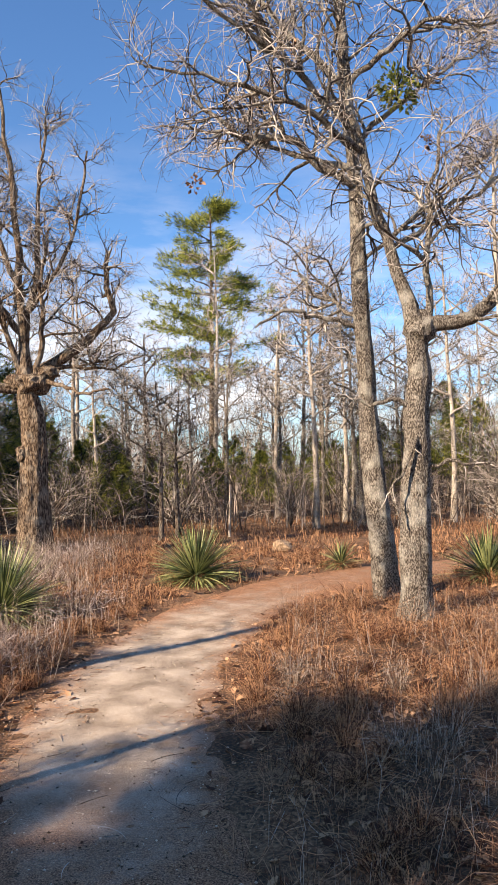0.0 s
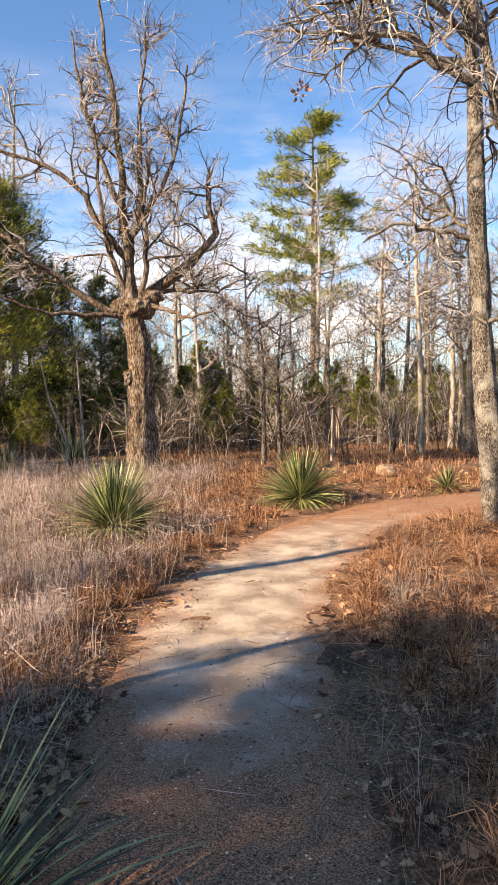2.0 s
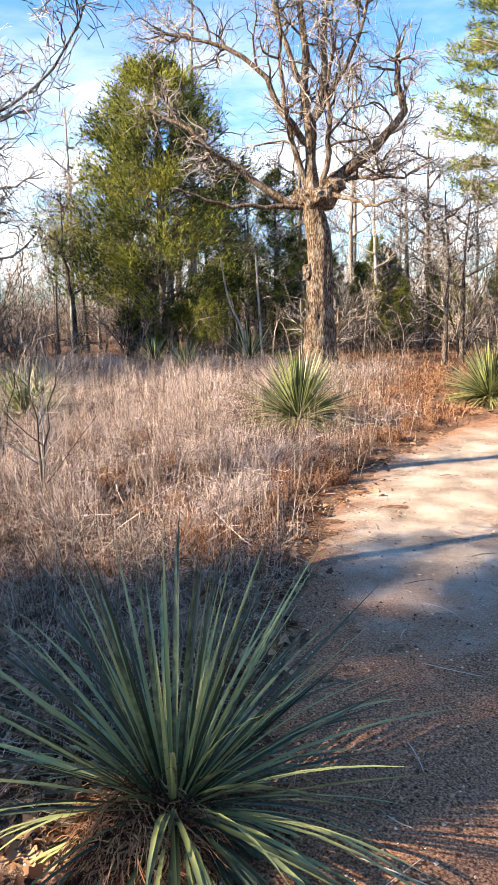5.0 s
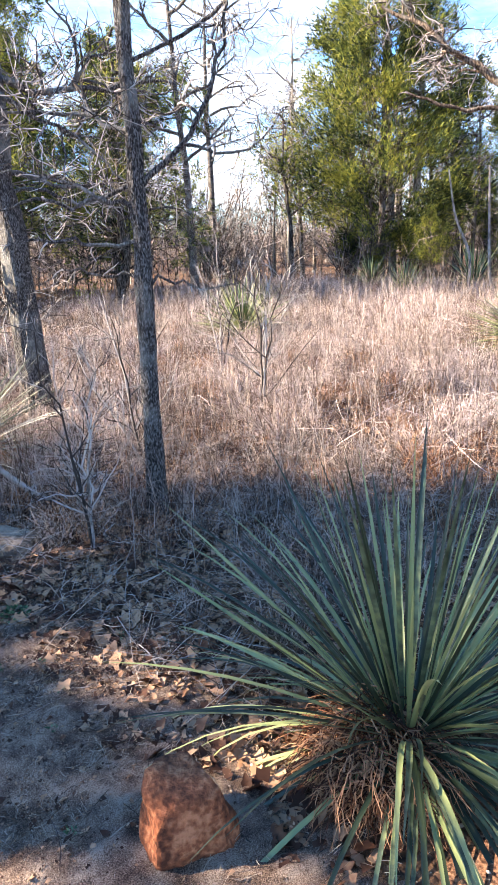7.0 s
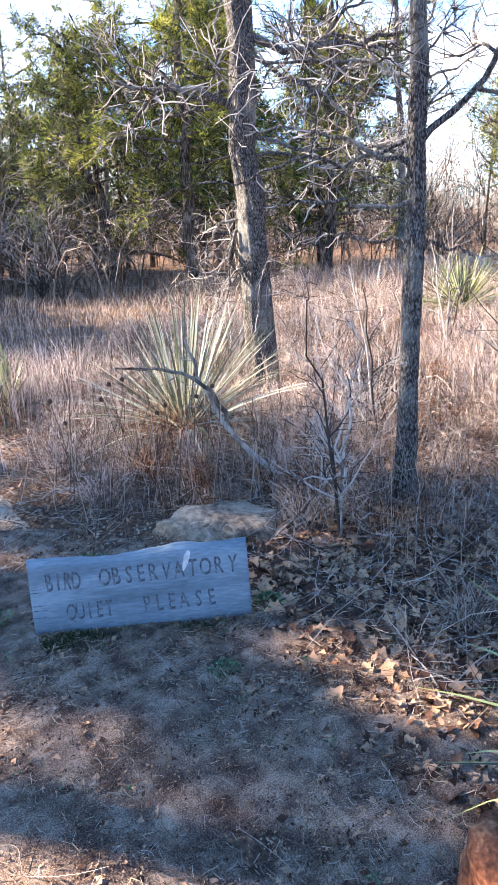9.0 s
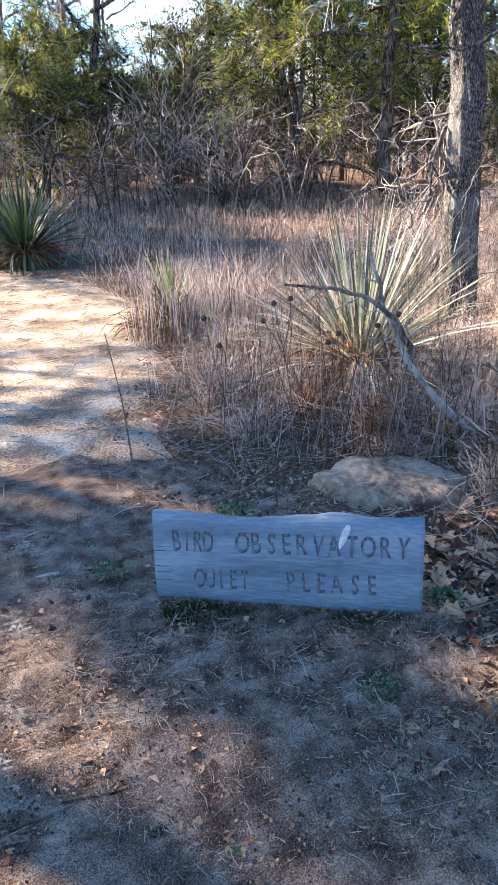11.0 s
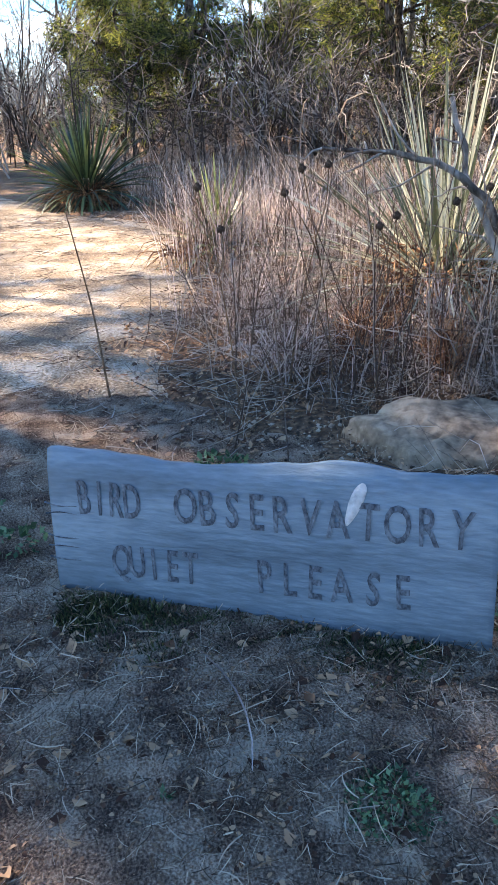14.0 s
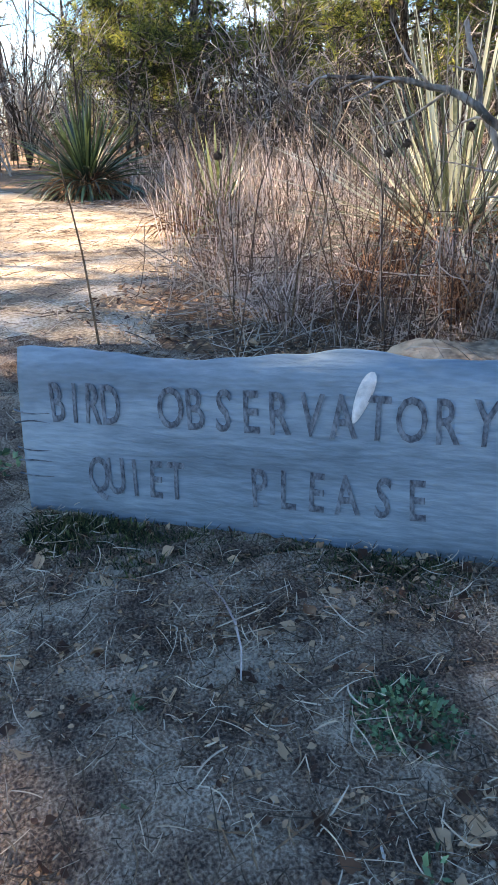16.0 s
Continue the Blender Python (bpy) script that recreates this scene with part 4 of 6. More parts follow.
def old_cedar(name, at, height, radius, label, seed, trunks=2, green=0.4, mat=None, limbs=34, lean=1.0, dense=2900):
    """An old juniper: crooked leaning trunks, long limbs bare and twiggy below, hanging green sprays above."""
    g2 = np.random.default_rng(seed)
    root = thing(name, at, label, "tree", "old junipers along the trail")
    k = np.linspace(0, 1, 8)
    lines, radii, heights = [], [], []
    for t in range(trunks):
        a = g2.uniform(0, 2 * np.pi)
        d = np.array([math.cos(a), math.sin(a), 0]) * lean
        h = height * g2.uniform(0.8, 1.0)
        foot = 0.35 * (trunks > 1) * np.array([math.cos(2.1 * t), math.sin(2.1 * t), 0])
        tp = smooth_line([foot - np.array([0, 0, 0.08]), foot + d * 0.35 + np.array([0, 0, h * 0.2]), foot + d * 0.9 + np.array([0, 0, h * 0.5]), foot + d * 1.2 + np.array([0, 0, h])], 18)
        tp[1:] += g2.normal(scale=0.05, size=(17, 3))
        v, f = tubes(tp[None], (0.017 * height * np.linspace(1, 0.1, 18) ** 0.8)[None], 10)
        part("trunk", make_mesh("trunk", v, [f], M_DARKBARK, True), root)
        for i in range(limbs // trunks):
            hz = 0.1 + 0.86 * (i + g2.uniform(0, 1)) / (limbs // trunks)
            b0 = np.array([np.interp(hz, np.linspace(0, 1, 18), tp[:, c]) for c in range(3)])
            az = i * 2.4 + g2.uniform(-0.6, 0.6)
            reach = radius * (1.08 - hz) ** 0.55 * g2.uniform(0.55, 1.1)
            out_d = np.array([math.cos(az), math.sin(az), 0])
            up = g2.uniform(0.05, 0.6)
            lp = b0 + out_d * (reach * k)[:, None] + np.array([0, 0, 1]) * (reach * (up * k - 0.35 * k ** 2.2))[:, None]
            lp[1:] += np.cumsum(g2.normal(scale=0.025 * radius, size=(7, 3)), 0) * 0.7
            lp[:, 2] = np.maximum(lp[:, 2], 0.25)
            lr = 0.05 * np.linspace(1, 0.2, 8) * g2.uniform(0.6, 1.2)
            v, f = tubes(lp[None], lr[None], 5)
            part("limb", make_mesh("limb", v, [f], M_DARKBARK, True), root)
            lines.append(lp)
            radii.append(lr)
            heights.append(hz)
    P, R, H = np.stack(lines), np.stack(radii), np.array(heights)
    P3, R3 = spawn(P, R, 12, 0.12, 1.0, (0.16 * radius, 0.46 * radius), (25, 75), -0.02, 5, 0.35, 0.018, g2)
    P4, R4 = spawn(P3, R3, 7, 0.1, 1.0, (0.2, 0.75), (25, 75), -0.05, 4, 0.4, 0.008, g2)
    v, fs = stack([tubes(P3, R3, 3), ribbons(P4, np.maximum(R4, 0.006), g2)])
    part("twig_mass", make_mesh("twig_mass", v, fs, M_DARKTWIG), root, kind="stuff")
    alive = np.repeat(H, 12) > green + g2.normal(scale=0.13, size=len(P3))
    pool = np.concatenate([P3[alive][:, 1:].reshape(-1, 3), P4[np.repeat(alive, 7)][:, 1:].reshape(-1, 3)])
    c = pool[g2.integers(0, len(pool), dense)] + g2.normal(scale=0.08, size=(dense, 3))
    way = unit(c * np.array([1, 1, 0]) + g2.normal(scale=0.5, size=c.shape) * radius + np.array([0, 0, 0.2]))
    v, f = sprays(c, way, g2.uniform(0.1, 0.24, dense), 14, g2, 0.065)
    part("crown", make_mesh("crown", v, [f], mat or M_OLDCEDAR), root, kind="stuff")
    return root


veteran = old_cedar("cedar_tree", (-22.6, 11.4, 0), 9.0, 4.2, "old dark juniper with a leaning trunk and dead lower limbs", 151, 2, 0.32)
thin = old_cedar("cedar_tree", (-26.6, 6.3, 0), 5.6, 2.9, "dark juniper on slim trunks, bare and twiggy below", 152, 3, 0.42, lean=0.6)
bright = old_cedar("cedar_tree", (-19.8, 12.6, 0), 12.0, 3.9, "tall juniper with sunlit yellow-green sprays", 153, 1, 0.3, mat=M_CEDAR, lean=0.5, dense=5200)
# the last two are unseen, added only to shade the grass at the wood's edge
for which, x, y, s, turn in ((veteran, -18.6, 17.2, 1.0, 140), (thin, -24.4, 4.4, 0.85, 100), (thin, -28.0, 9.8, 1.1, 200), (bright, -25.5, 17.0, 0.9, 60), (veteran, -26.5, 13.0, 0.9, 30), 
                             (bright, -27.0, -6.2, 1.0, 10), (bright, -30.5, -6.0, 1.0, 190)):
    copy_thing(which, pose(x, y, 0, 0, 0, turn) @ Matrix.Scale(s, 4))


# trees added out of view towards the sun, to shade the clearing and the path
def sunward(s, n):
    return (0.766 * -s - 0.643 * n, -0.643 * s + 0.766 * n)


for s, n, h, rad, seed, low_edge, dense in ((13.5, 2.85, 16.0, 1.9, 61, 0.44, 3600), (15.5, 4.45, 12.6, 2.2, 64, 0.16, 8000), (14.5, -0.3, 15.0, 2.0, 62, 0.1, 1900), (13.0, -3.4, 12.0, 2.4, 63, 0.1, 2600)):
    x, y = sunward(s, n)
    cedar("cedar_tree", (x, y, 0), h, rad, "unseen juniper added to shade the clearing", seed, dense=dense, bare=low_edge, group="junipers on the sunny side", lean=0.4)
# unseen bare trees, added to lay trunk and twig shadows across path and trail
for s, n, z in ((21.0, 10.0, 0.95), (18.5, 6.2, 0.9), (16.5, 5.5, 0.8), (22.0, 12.4, 1.1), (23.0, 11.0, 1.05)):
    x, y = sunward(s, n)
    copy_thing(kinds[0], pose(x, y, 0, 0, 0, 40 * n) @ Matrix.Scale(z, 4))


# ---- yuccas ----
def leaf_mesh(name, length, width, curve, mat, k=8):
    """One sword leaf along +x from the origin, folded along its midrib and bending down."""
    u = np.linspace(0, 1, k)
    ang = curve * u ** 1.5
    x = np.concatenate([[0], np.cumsum(np.cos(ang[1:]) * length / (k - 1))])
    z = np.concatenate([[0], np.cumsum(-np.sin(ang[1:]) * length / (k - 1))])
    w = width * np.clip(0.75 + 0.9 * u - 1.65 * u ** 2.6, 0.03, 1) * 0.5
    left = np.stack([x, w, z + w * 0.45], 1)
    mid = np.stack([x, 0 * x, z], 1)
    right = np.stack([x, -w, z + w * 0.45], 1)
    V = np.concatenate([left, mid, right])
    i = np.arange(k - 1)
    F = np.concatenate([np.stack([i, i + 1, k + i + 1, k + i], 1), np.stack([k + i, k + i + 1, 2 * k + i + 1, 2 * k + i], 1)])
    return make_mesh(name, V, [F], mat, True)


def straw_heap(parent, radius, n, g, length=(0.12, 0.4), label="dead brown leaf thatch", top=0.3, mat=None, shift=(0, 0), thick=0.006):
    a = g.uniform(0, 2 * np.pi, n)
    r = radius * np.sqrt(g.uniform(0, 1, n))
    L = g.uniform(length[0], length[1], n)
    k = np.linspace(0, 1, 5)
    b = a + g.normal(scale=0.9, size=n)
    P = np.stack([(r * np.cos(a))[:, None] + np.cos(b)[:, None] * L[:, None] * k, (r * np.sin(a))[:, None] + np.sin(b)[:, None] * L[:, None] * k,
                  g.uniform(0.03, top, n)[:, None] * (1 - r / radius * 0.6)[:, None] + (L * 0.35)[:, None] * np.sin(k * 2.6) - (k * 0.1)], -1) + g.normal(scale=0.012, size=(n, 5, 3))
    v, f = tubes(P, np.linspace(thick, thick / 3, 5)[None] * np.ones((n, 1)), 3)
    part("thatch", make_mesh("thatch", v + np.array([*shift, 0]), [f], mat or M_STRAW), parent, label, "stuff")


def yucca(name, at, n, length, width, label, seed, mat, flat=0.15, group="", heap=True, droop=1.0, low=-6, gap=None, bunch=1.05):
    """A yucca rosette whose sword leaves are parts of their own."""
    g = np.random.default_rng(seed)
    root = thing(name, at, label, "yucca", group)
    shapes = [leaf_mesh("leaf", length, width, c * droop, mat) for c in (0.05, 0.25, 0.5, 0.8, 1.15)]
    for i in range(n):
        f = (i + 0.5) / n
        el = radians(84 - (84 - low) * f ** bunch) + g.normal(scale=0.09)
        which = int(np.clip((f ** 1.15) * 5 + g.normal(scale=0.5), 0, 4))
        az = i * 2.39996 + g.normal(scale=0.25)
        s = g.uniform(0.72, 1.08)
        if gap and 0.35 < f < 0.93 and abs((math.degrees(az) - gap[0] + 180) % 360 - 180) < gap[1] and i % 4:
            continue
        ob = new("leaf", shapes[which])
        ob.parent = root
        base = 0.05 + 0.05 * f
        ob.matrix_basis = pose(base * math.cos(az), base * math.sin(az), 0.2 - 0.1 * f, g.normal(scale=14), -math.degrees(max(el, radians(low - 2))), math.degrees(az)) @ Matrix.Scale(s, 4)
    if heap:
        straw_heap(root, 0.36 * length, 1200, g, (0.08, 0.32), top=0.44)
    return root


def far_yucca(name, at, n, length, width, label, seed, mat=None, group="yuccas in the grass", upright=1.0):
    g = np.random.default_rng(seed)
    root = thing(name, at, label, "yucca", group)
    f = (np.arange(n) + 0.5) / n
    el = np.radians((80 - 84 * f ** 0.8) * upright) + g.normal(scale=0.1, size=n)
    az = np.arange(n) * 2.39996 + g.normal(scale=0.3, size=n)
    L = length * g.uniform(0.7, 1.08, n)
    k = np.linspace(0, 1, 6)
    out_d = np.stack([np.cos(az), np.sin(az), np.zeros(n)], 1)
    bend = (0.1 + 0.5 * f * g.uniform(0.5, 1.3, n))[:, None]
    P = out_d[:, None] * (L[:, None] * np.cos(el)[:, None] * k)[..., None] + np.array([0, 0, 1.0]) * (0.12 + L[:, None] * (np.sin(el)[:, None] * k - bend * 0.5 * k ** 2.2))[..., None]
    sd = np.stack([-np.sin(az), np.cos(az), 0.3 * g.normal(size=n)], 1)
    w = width * 0.5 * np.clip(0.75 + 0.9 * k - 1.65 * k ** 2.6, 0.03, 1)
    V = np.stack([P + sd[:, None] * w[None, :, None], P - sd[:, None] * w[None, :, None]], 2).reshape(-1, 3)
    i = (np.arange(n)[:, None] * 12 + np.arange(5)[None] * 2).reshape(-1)
    F = np.stack([i, i + 2, i + 3, i + 1], 1)
    part("foliage", make_mesh("leaves", V, [F], mat or M_YUCCA_FAR), root, kind="stuff")
    straw_heap(root, 0.5 * length, 160, g)
    return root


green = yucca("yucca", (-1.78, 2.48, 0), 340, 1.14, 0.021, "large green yucca with arching sword leaves round a rust-brown nest", 71, M_YUCCA, droop=1.7, low=-16, heap=False, gap=(255, 28), bunch=0.7)
straw_heap(green, 0.24, 1700, np.random.default_rng(171), (0.05, 0.2), "rust-brown nest of dead curled leaves", 0.42, M_NEST, (-0.06, -0.13), 0.0032)
yucca("yucca", (-6.6, 3.58, 0), 260, 1.22, 0.019, "pale silvery yucca in sunlit dry grass", 72, M_SILVER, droop=0.7, low=4, bunch=0.85)
yucca("yucca", (-13.6, 2.15, 0), 320, 1.18, 0.036, "dark green yucca at the bend of the trail", 73, M_YUCCA_DARK, droop=1.3, low=-8, bunch=0.75)
far_yucca("yucca", (-4.2, 12.2, 0), 900, 1.4, 0.022, "rounded green yucca at the path's edge", 74)
far_yucca("yucca", (-1.2, 16.0, 0), 800, 1.35, 0.023, "bright green yucca in russet grass", 75)
far_yucca("yucca", (5.0, 15.4, 0), 460, 1.25, 0.028, "green yucca beyond the oak trunks", 76)
far_yucca("yucca", (-9.4, 11.4, 0), 380, 1.3, 0.024, "pale green yucca half hidden in tall grass", 77, upright=0.95)
far_yucca("yucca", (-10.0, 19.8, 0), 260, 1.25, 0.03, "pale yellow-green yucca in the field", 78)
far_yucca("yucca", (-9.4, 23.5, 0), 170, 1.6, 0.05, "grey-green yucca under the trees", 79)
far_yucca("yucca", (-12.8, 23.0, 0), 140, 1.3, 0.05, "grey-green yucca under the trees", 80)
far_yucca("yucca", (2.2, 17.8, 0), 120, 0.7, 0.03, "small yellow-green yucca by the path", 81)
far_yucca("yucca", (-8.6, 2.75, 0), 70, 0.75, 0.025, "small thin yucca among straw-coloured grass", 82)


# ---- the sign ----
def sign():
    root = thing("wooden_sign", (-4.26, 1.729, 0.0, 0, 0, 57.1), "weathered grey live-edge plank sign leaning on the ground", "sign")
    root.matrix_basis = pose(-4.244, 1.752, -0.004, 0, 0, 57.1) @ pose(0, 0, 0, -8, -1.9, 0)
    wide, thick = 1.046, 0.035
    k = 60
    u = np.linspace(0, 1, k)
    x = (u - 0.5) * wide
    top = 0.402 - 0.02 * np.exp(-((u - 0.36) / 0.16) ** 2) + 0.012 * np.exp(-((u - 0.7) / 0.06) ** 2) - 0.006 * np.exp(-((u - 0.86) / 0.1) ** 2) + 0.0015 * np.sin(u * 60)
    foot = -0.032 * np.exp(-((u - 0.64) / 0.2) ** 2) - 0.012 * np.exp(-((u - 0.3) / 0.1) ** 2) + 0.0025 * np.sin(u * 47) + 0.014 * np.exp(-((u - 0.635) / 0.012) ** 2)
    rows = 9
    v = np.linspace(0, 1, rows)
    Z = foot[:, None] * (1 - v) + top[:, None] * v
    bow = 0.006 * np.sin(v * np.pi)[None, :]
    round_edge = 0.007 * ((v == 0) | (v == 1))[None, :]
    front = np.stack([np.repeat(x[:, None], rows, 1), -thick / 2 - bow + round_edge + 0 * Z, Z], -1)
    rear = np.stack([np.repeat(x[:, None], rows, 1), thick / 2 + 0 * Z - round_edge, Z], -1)
    V = np.concatenate([front.reshape(-1, 3), rear.reshape(-1, 3)])
    i = (np.arange(k - 1)[:, None] * rows + np.arange(rows - 1)[None]).reshape(-1)
    o = k * rows
    F = [np.stack([i, i + rows, i + rows + 1, i + 1], 1), np.stack([i + o, i + o + 1, i + o + rows + 1, i + o + rows], 1)]
    e = np.arange(k - 1) * rows
    t = e + rows - 1
    F += [np.stack([e, e + o, e + o + rows, e + rows], 1), np.stack([t, t + rows, t + rows + o, t + o], 1)]
    s = np.arange(rows - 1)
    q = (k - 1) * rows + s
    F += [np.stack([s, s + 1, s + 1 + o, s + o], 1), np.stack([q, q + o, q + 1 + o, q + 1], 1)]
    board = part("board", make_mesh("board", V, F, M_BOARD), root, "grey weathered plank with wavy bark edges")

    def lettering(word, starts, z, size=0.122):
        for ch, at in zip(word, starts):
            cu = bpy.data.curves.new("letter", "FONT")
            cu.body, cu.size, cu.extrude, cu.align_x = ch, size, 0.0012, "CENTER"
            cu.resolution_u, cu.offset = 3, 0.0014
            tmp = bpy.data.objects.new("letter", cu)
            me = bpy.data.meshes.new_from_object(tmp)
            bpy.data.objects.remove(tmp)
            me.materials.clear()
            me.materials.append(M_BURN)
            ob = part("letter", me, board)
            tilt = 3 * math.sin(at * 40)
            ob.matrix_basis = pose(at, -thick / 2 - 0.0072, z, 90, 0, 0) @ pose(0, 0, 0, 0, 0, tilt) @ Matrix.Diagonal(({"BIRD": 0.53, "QUIET": 0.56}.get(word, 0.62), 1.0, 1, 1))
    lettering("BIRD", [-0.427, -0.386, -0.345, -0.3], 0.246)
    lettering("OBSERVATORY", [-0.166, -0.111, -0.053, 0.006, 0.064, 0.126, 0.19, 0.254, 0.317, 0.38, 0.446], 0.246)
    lettering("QUIET", [-0.342, -0.297, -0.253, -0.208, -0.16], 0.092, 0.115)
    lettering("PLEASE", [0.022, 0.08, 0.137, 0.2, 0.267, 0.334], 0.092, 0.115)
    a = np.linspace(0, 2 * np.pi, 18, endpoint=False)
    rim = np.stack([0.018 * np.cos(a) * (1 + 0.3 * np.sin(a)) + 0.012 * np.sin(a), 0 * a, 0.062 * np.sin(a)], 1)
    V = np.concatenate([rim, rim * 0.8 + np.array([0, -0.003, 0]), [[0, -0.0035, 0]]])
    j = np.arange(18)
    j2 = (j + 1) % 18
    me = make_mesh("knot", V, [np.stack([j + 18, j2 + 18, 0 * j + 36], 1), np.stack([j, j2, j2 + 18, j + 18], 1)], M_KNOT, True)
    ob = part("knot", me, board, "pale oval knot where bark has gone")
    ob.matrix_basis = pose(0.226, -thick / 2 - 0.0062, 0.325, 0, 9, 0) @ Matrix.Diagonal((0.8, 1, 0.85, 1))
    # bark left in a split end
    V, fs = stack([tubes(np.stack([smooth_line([(-0.54, -0.02, z), (-0.5, -0.024, z + dz), (-0.45, -0.0225, z + dz * 0.4)], 8)]), np.linspace(0.0025, 0.0008, 8)[None], 5) for z, dz in ((0.235, 0.01), (0.18, -0.006), (0.15, 0.004), (0.12, -0.004), (0.265, -0.008))])
    part("crack", make_mesh("crack", V, fs, M_BURN), board, kind="stuff", label="dark drying cracks at the plank's end")


sign()


# ---- stones ----
def stone(name, at, size, label, seed, mat, flat=1.0, turn=0):
    g = np.random.default_rng(seed)
    bm = bmesh.new()
    bmesh.ops.create_icosphere(bm, subdivisions=4, radius=1)
    cuts = [(unit(g.normal(size=3) * np.array([1, 1, 0.8])), g.uniform(0.5, 0.85)) for _ in range(11)]
    for v in bm.verts:
        p = np.array(v.co)
        for nrm, d in cuts:
            over = p @ nrm - d
            if over > 0:
                p = p - nrm * over * 0.95
        p = p * (1 + 0.12 * noise.noise(Vector(p * 2.5 + seed)) + 0.05 * noise.noise(Vector(p * 9)))
        v.co = Vector(p * np.array(size) * 0.5)
    me = bpy.data.meshes.new(name)
    bm.to_mesh(me)
    bm.free()
    me.materials.append(mat)
    for poly in me.polygons:
        poly.use_smooth = True
    ob = new(name, me)
    ob.matrix_basis = pose(*at, 0, 0, turn)
    return tagged(ob, label, "rock")


def slab(at, turn, label, seed, outline, high):
    """A flat wedge of bedded sandstone: a broken outline, a sloping worn top and stepped broken sides."""
    rows, k = 14, 72
    corner = np.array([[r * math.cos(radians(d)), r * math.sin(radians(d))] for d, r in outline])
    t = np.linspace(0, len(corner), k, endpoint=False)
    nxt = np.roll(corner, -1, 0)
    q = t.astype(int)
    edge2 = corner[q] * (1 - (t - q))[:, None] + nxt[q] * (t - q)[:, None]
    V = []
    for i in range(rows):
        f = i / (rows - 1)
        side = f < 0.45
        s2 = 1.06 - 0.12 * f / 0.45 if side else 0.94 * (1 - ((f - 0.45) / 0.55)) + 0.002
        z = high * (0.86 * f / 0.45 - 0.35) if side else high * (0.51 + 0.22 * (f - 0.45))
        for p in edge2:
            e = p * s2
            bump = noise.noise(Vector((e[0] * 5, e[1] * 5, z * 9 + seed))) * 0.03 + noise.noise(Vector((e[0] * 17, e[1] * 17, z * 25 + seed))) * 0.012
            tilt2 = 1 + 0.75 * e[0]
            V.append((e[0] * (1 + bump * 2), e[1] * (1 + bump * 2), z * tilt2 + bump))
    i = (np.arange(rows - 1)[:, None] * k + np.arange(k)[None]).reshape(-1)
    j = (np.arange(rows - 1)[:, None] * k + (np.arange(k)[None] + 1) % k).reshape(-1)
    ob = new("rock", make_mesh("rock", np.array(V), [np.stack([i, j, j + k, i + k], 1)], M_STONE, True))
    ob.matrix_basis = pose(*at, 0, 0, turn)
    return tagged(ob, label, "rock")


slab((-4.9, 2.74, 0.0), 150, "flat tan sandstone slab half buried behind the sign", 3, ((0, 0.26), (50, 0.34), (85, 0.46), (130, 0.32), (185, 0.24), (230, 0.33), (275, 0.42), (320, 0.28)), 0.16)
stone("rock", (-2.21, 1.76, 0.11), (0.38, 0.38, 0.44), "rough orange sandstone block beside the yucca", 93, M_RUST, turn=20)
stone("rock", (0.96, 21.9, 0.1), (0.75, 0.6, 0.45), "small pale rock in the russet grass", 94, M_STONE)

# ---- dead branches, stalks ----
root = thing("fallen_branch", (-5.08, 3.52, 0), "grey dead branch leaning over the grass", "branch")
for name, pts, r0 in (("stem", [(0, 0, -0.02), (-0.15, -0.2, 0.22), (-0.28, -0.36, 0.44), (-0.42, -0.5, 0.78), (-0.51, -0.57, 1.12)], 0.026),
                      ("fork", [(-0.3, -0.38, 0.55), (-0.34, -0.5, 0.8), (-0.44, -0.66, 0.9), (-0.54, -0.8, 0.95), (-0.6, -0.92, 0.93), (-0.66, -1.02, 0.97)], 0.019)):
    lp = smooth_line(pts, 16) + rng.normal(scale=0.006, size=(16, 3))
    lr = r0 * np.linspace(1, 0.35, 16)
    v, f = tubes(lp[None], lr[None], 8)
    part(name, make_mesh(name, v, [f], M_DEAD if name == "stem" else M_DARKBARK, True), root)
    p3, r3 = spawn(lp[None], lr[None], 7, 0.3, 1, (0.15, 0.4), (30, 60), 0, 5, 0.2, 0.006, rng)
    v, f = tubes(p3, r3, 4)
    part("twig_mass", make_mesh("twigs", v, [f], M_DEAD), root, kind="stuff")

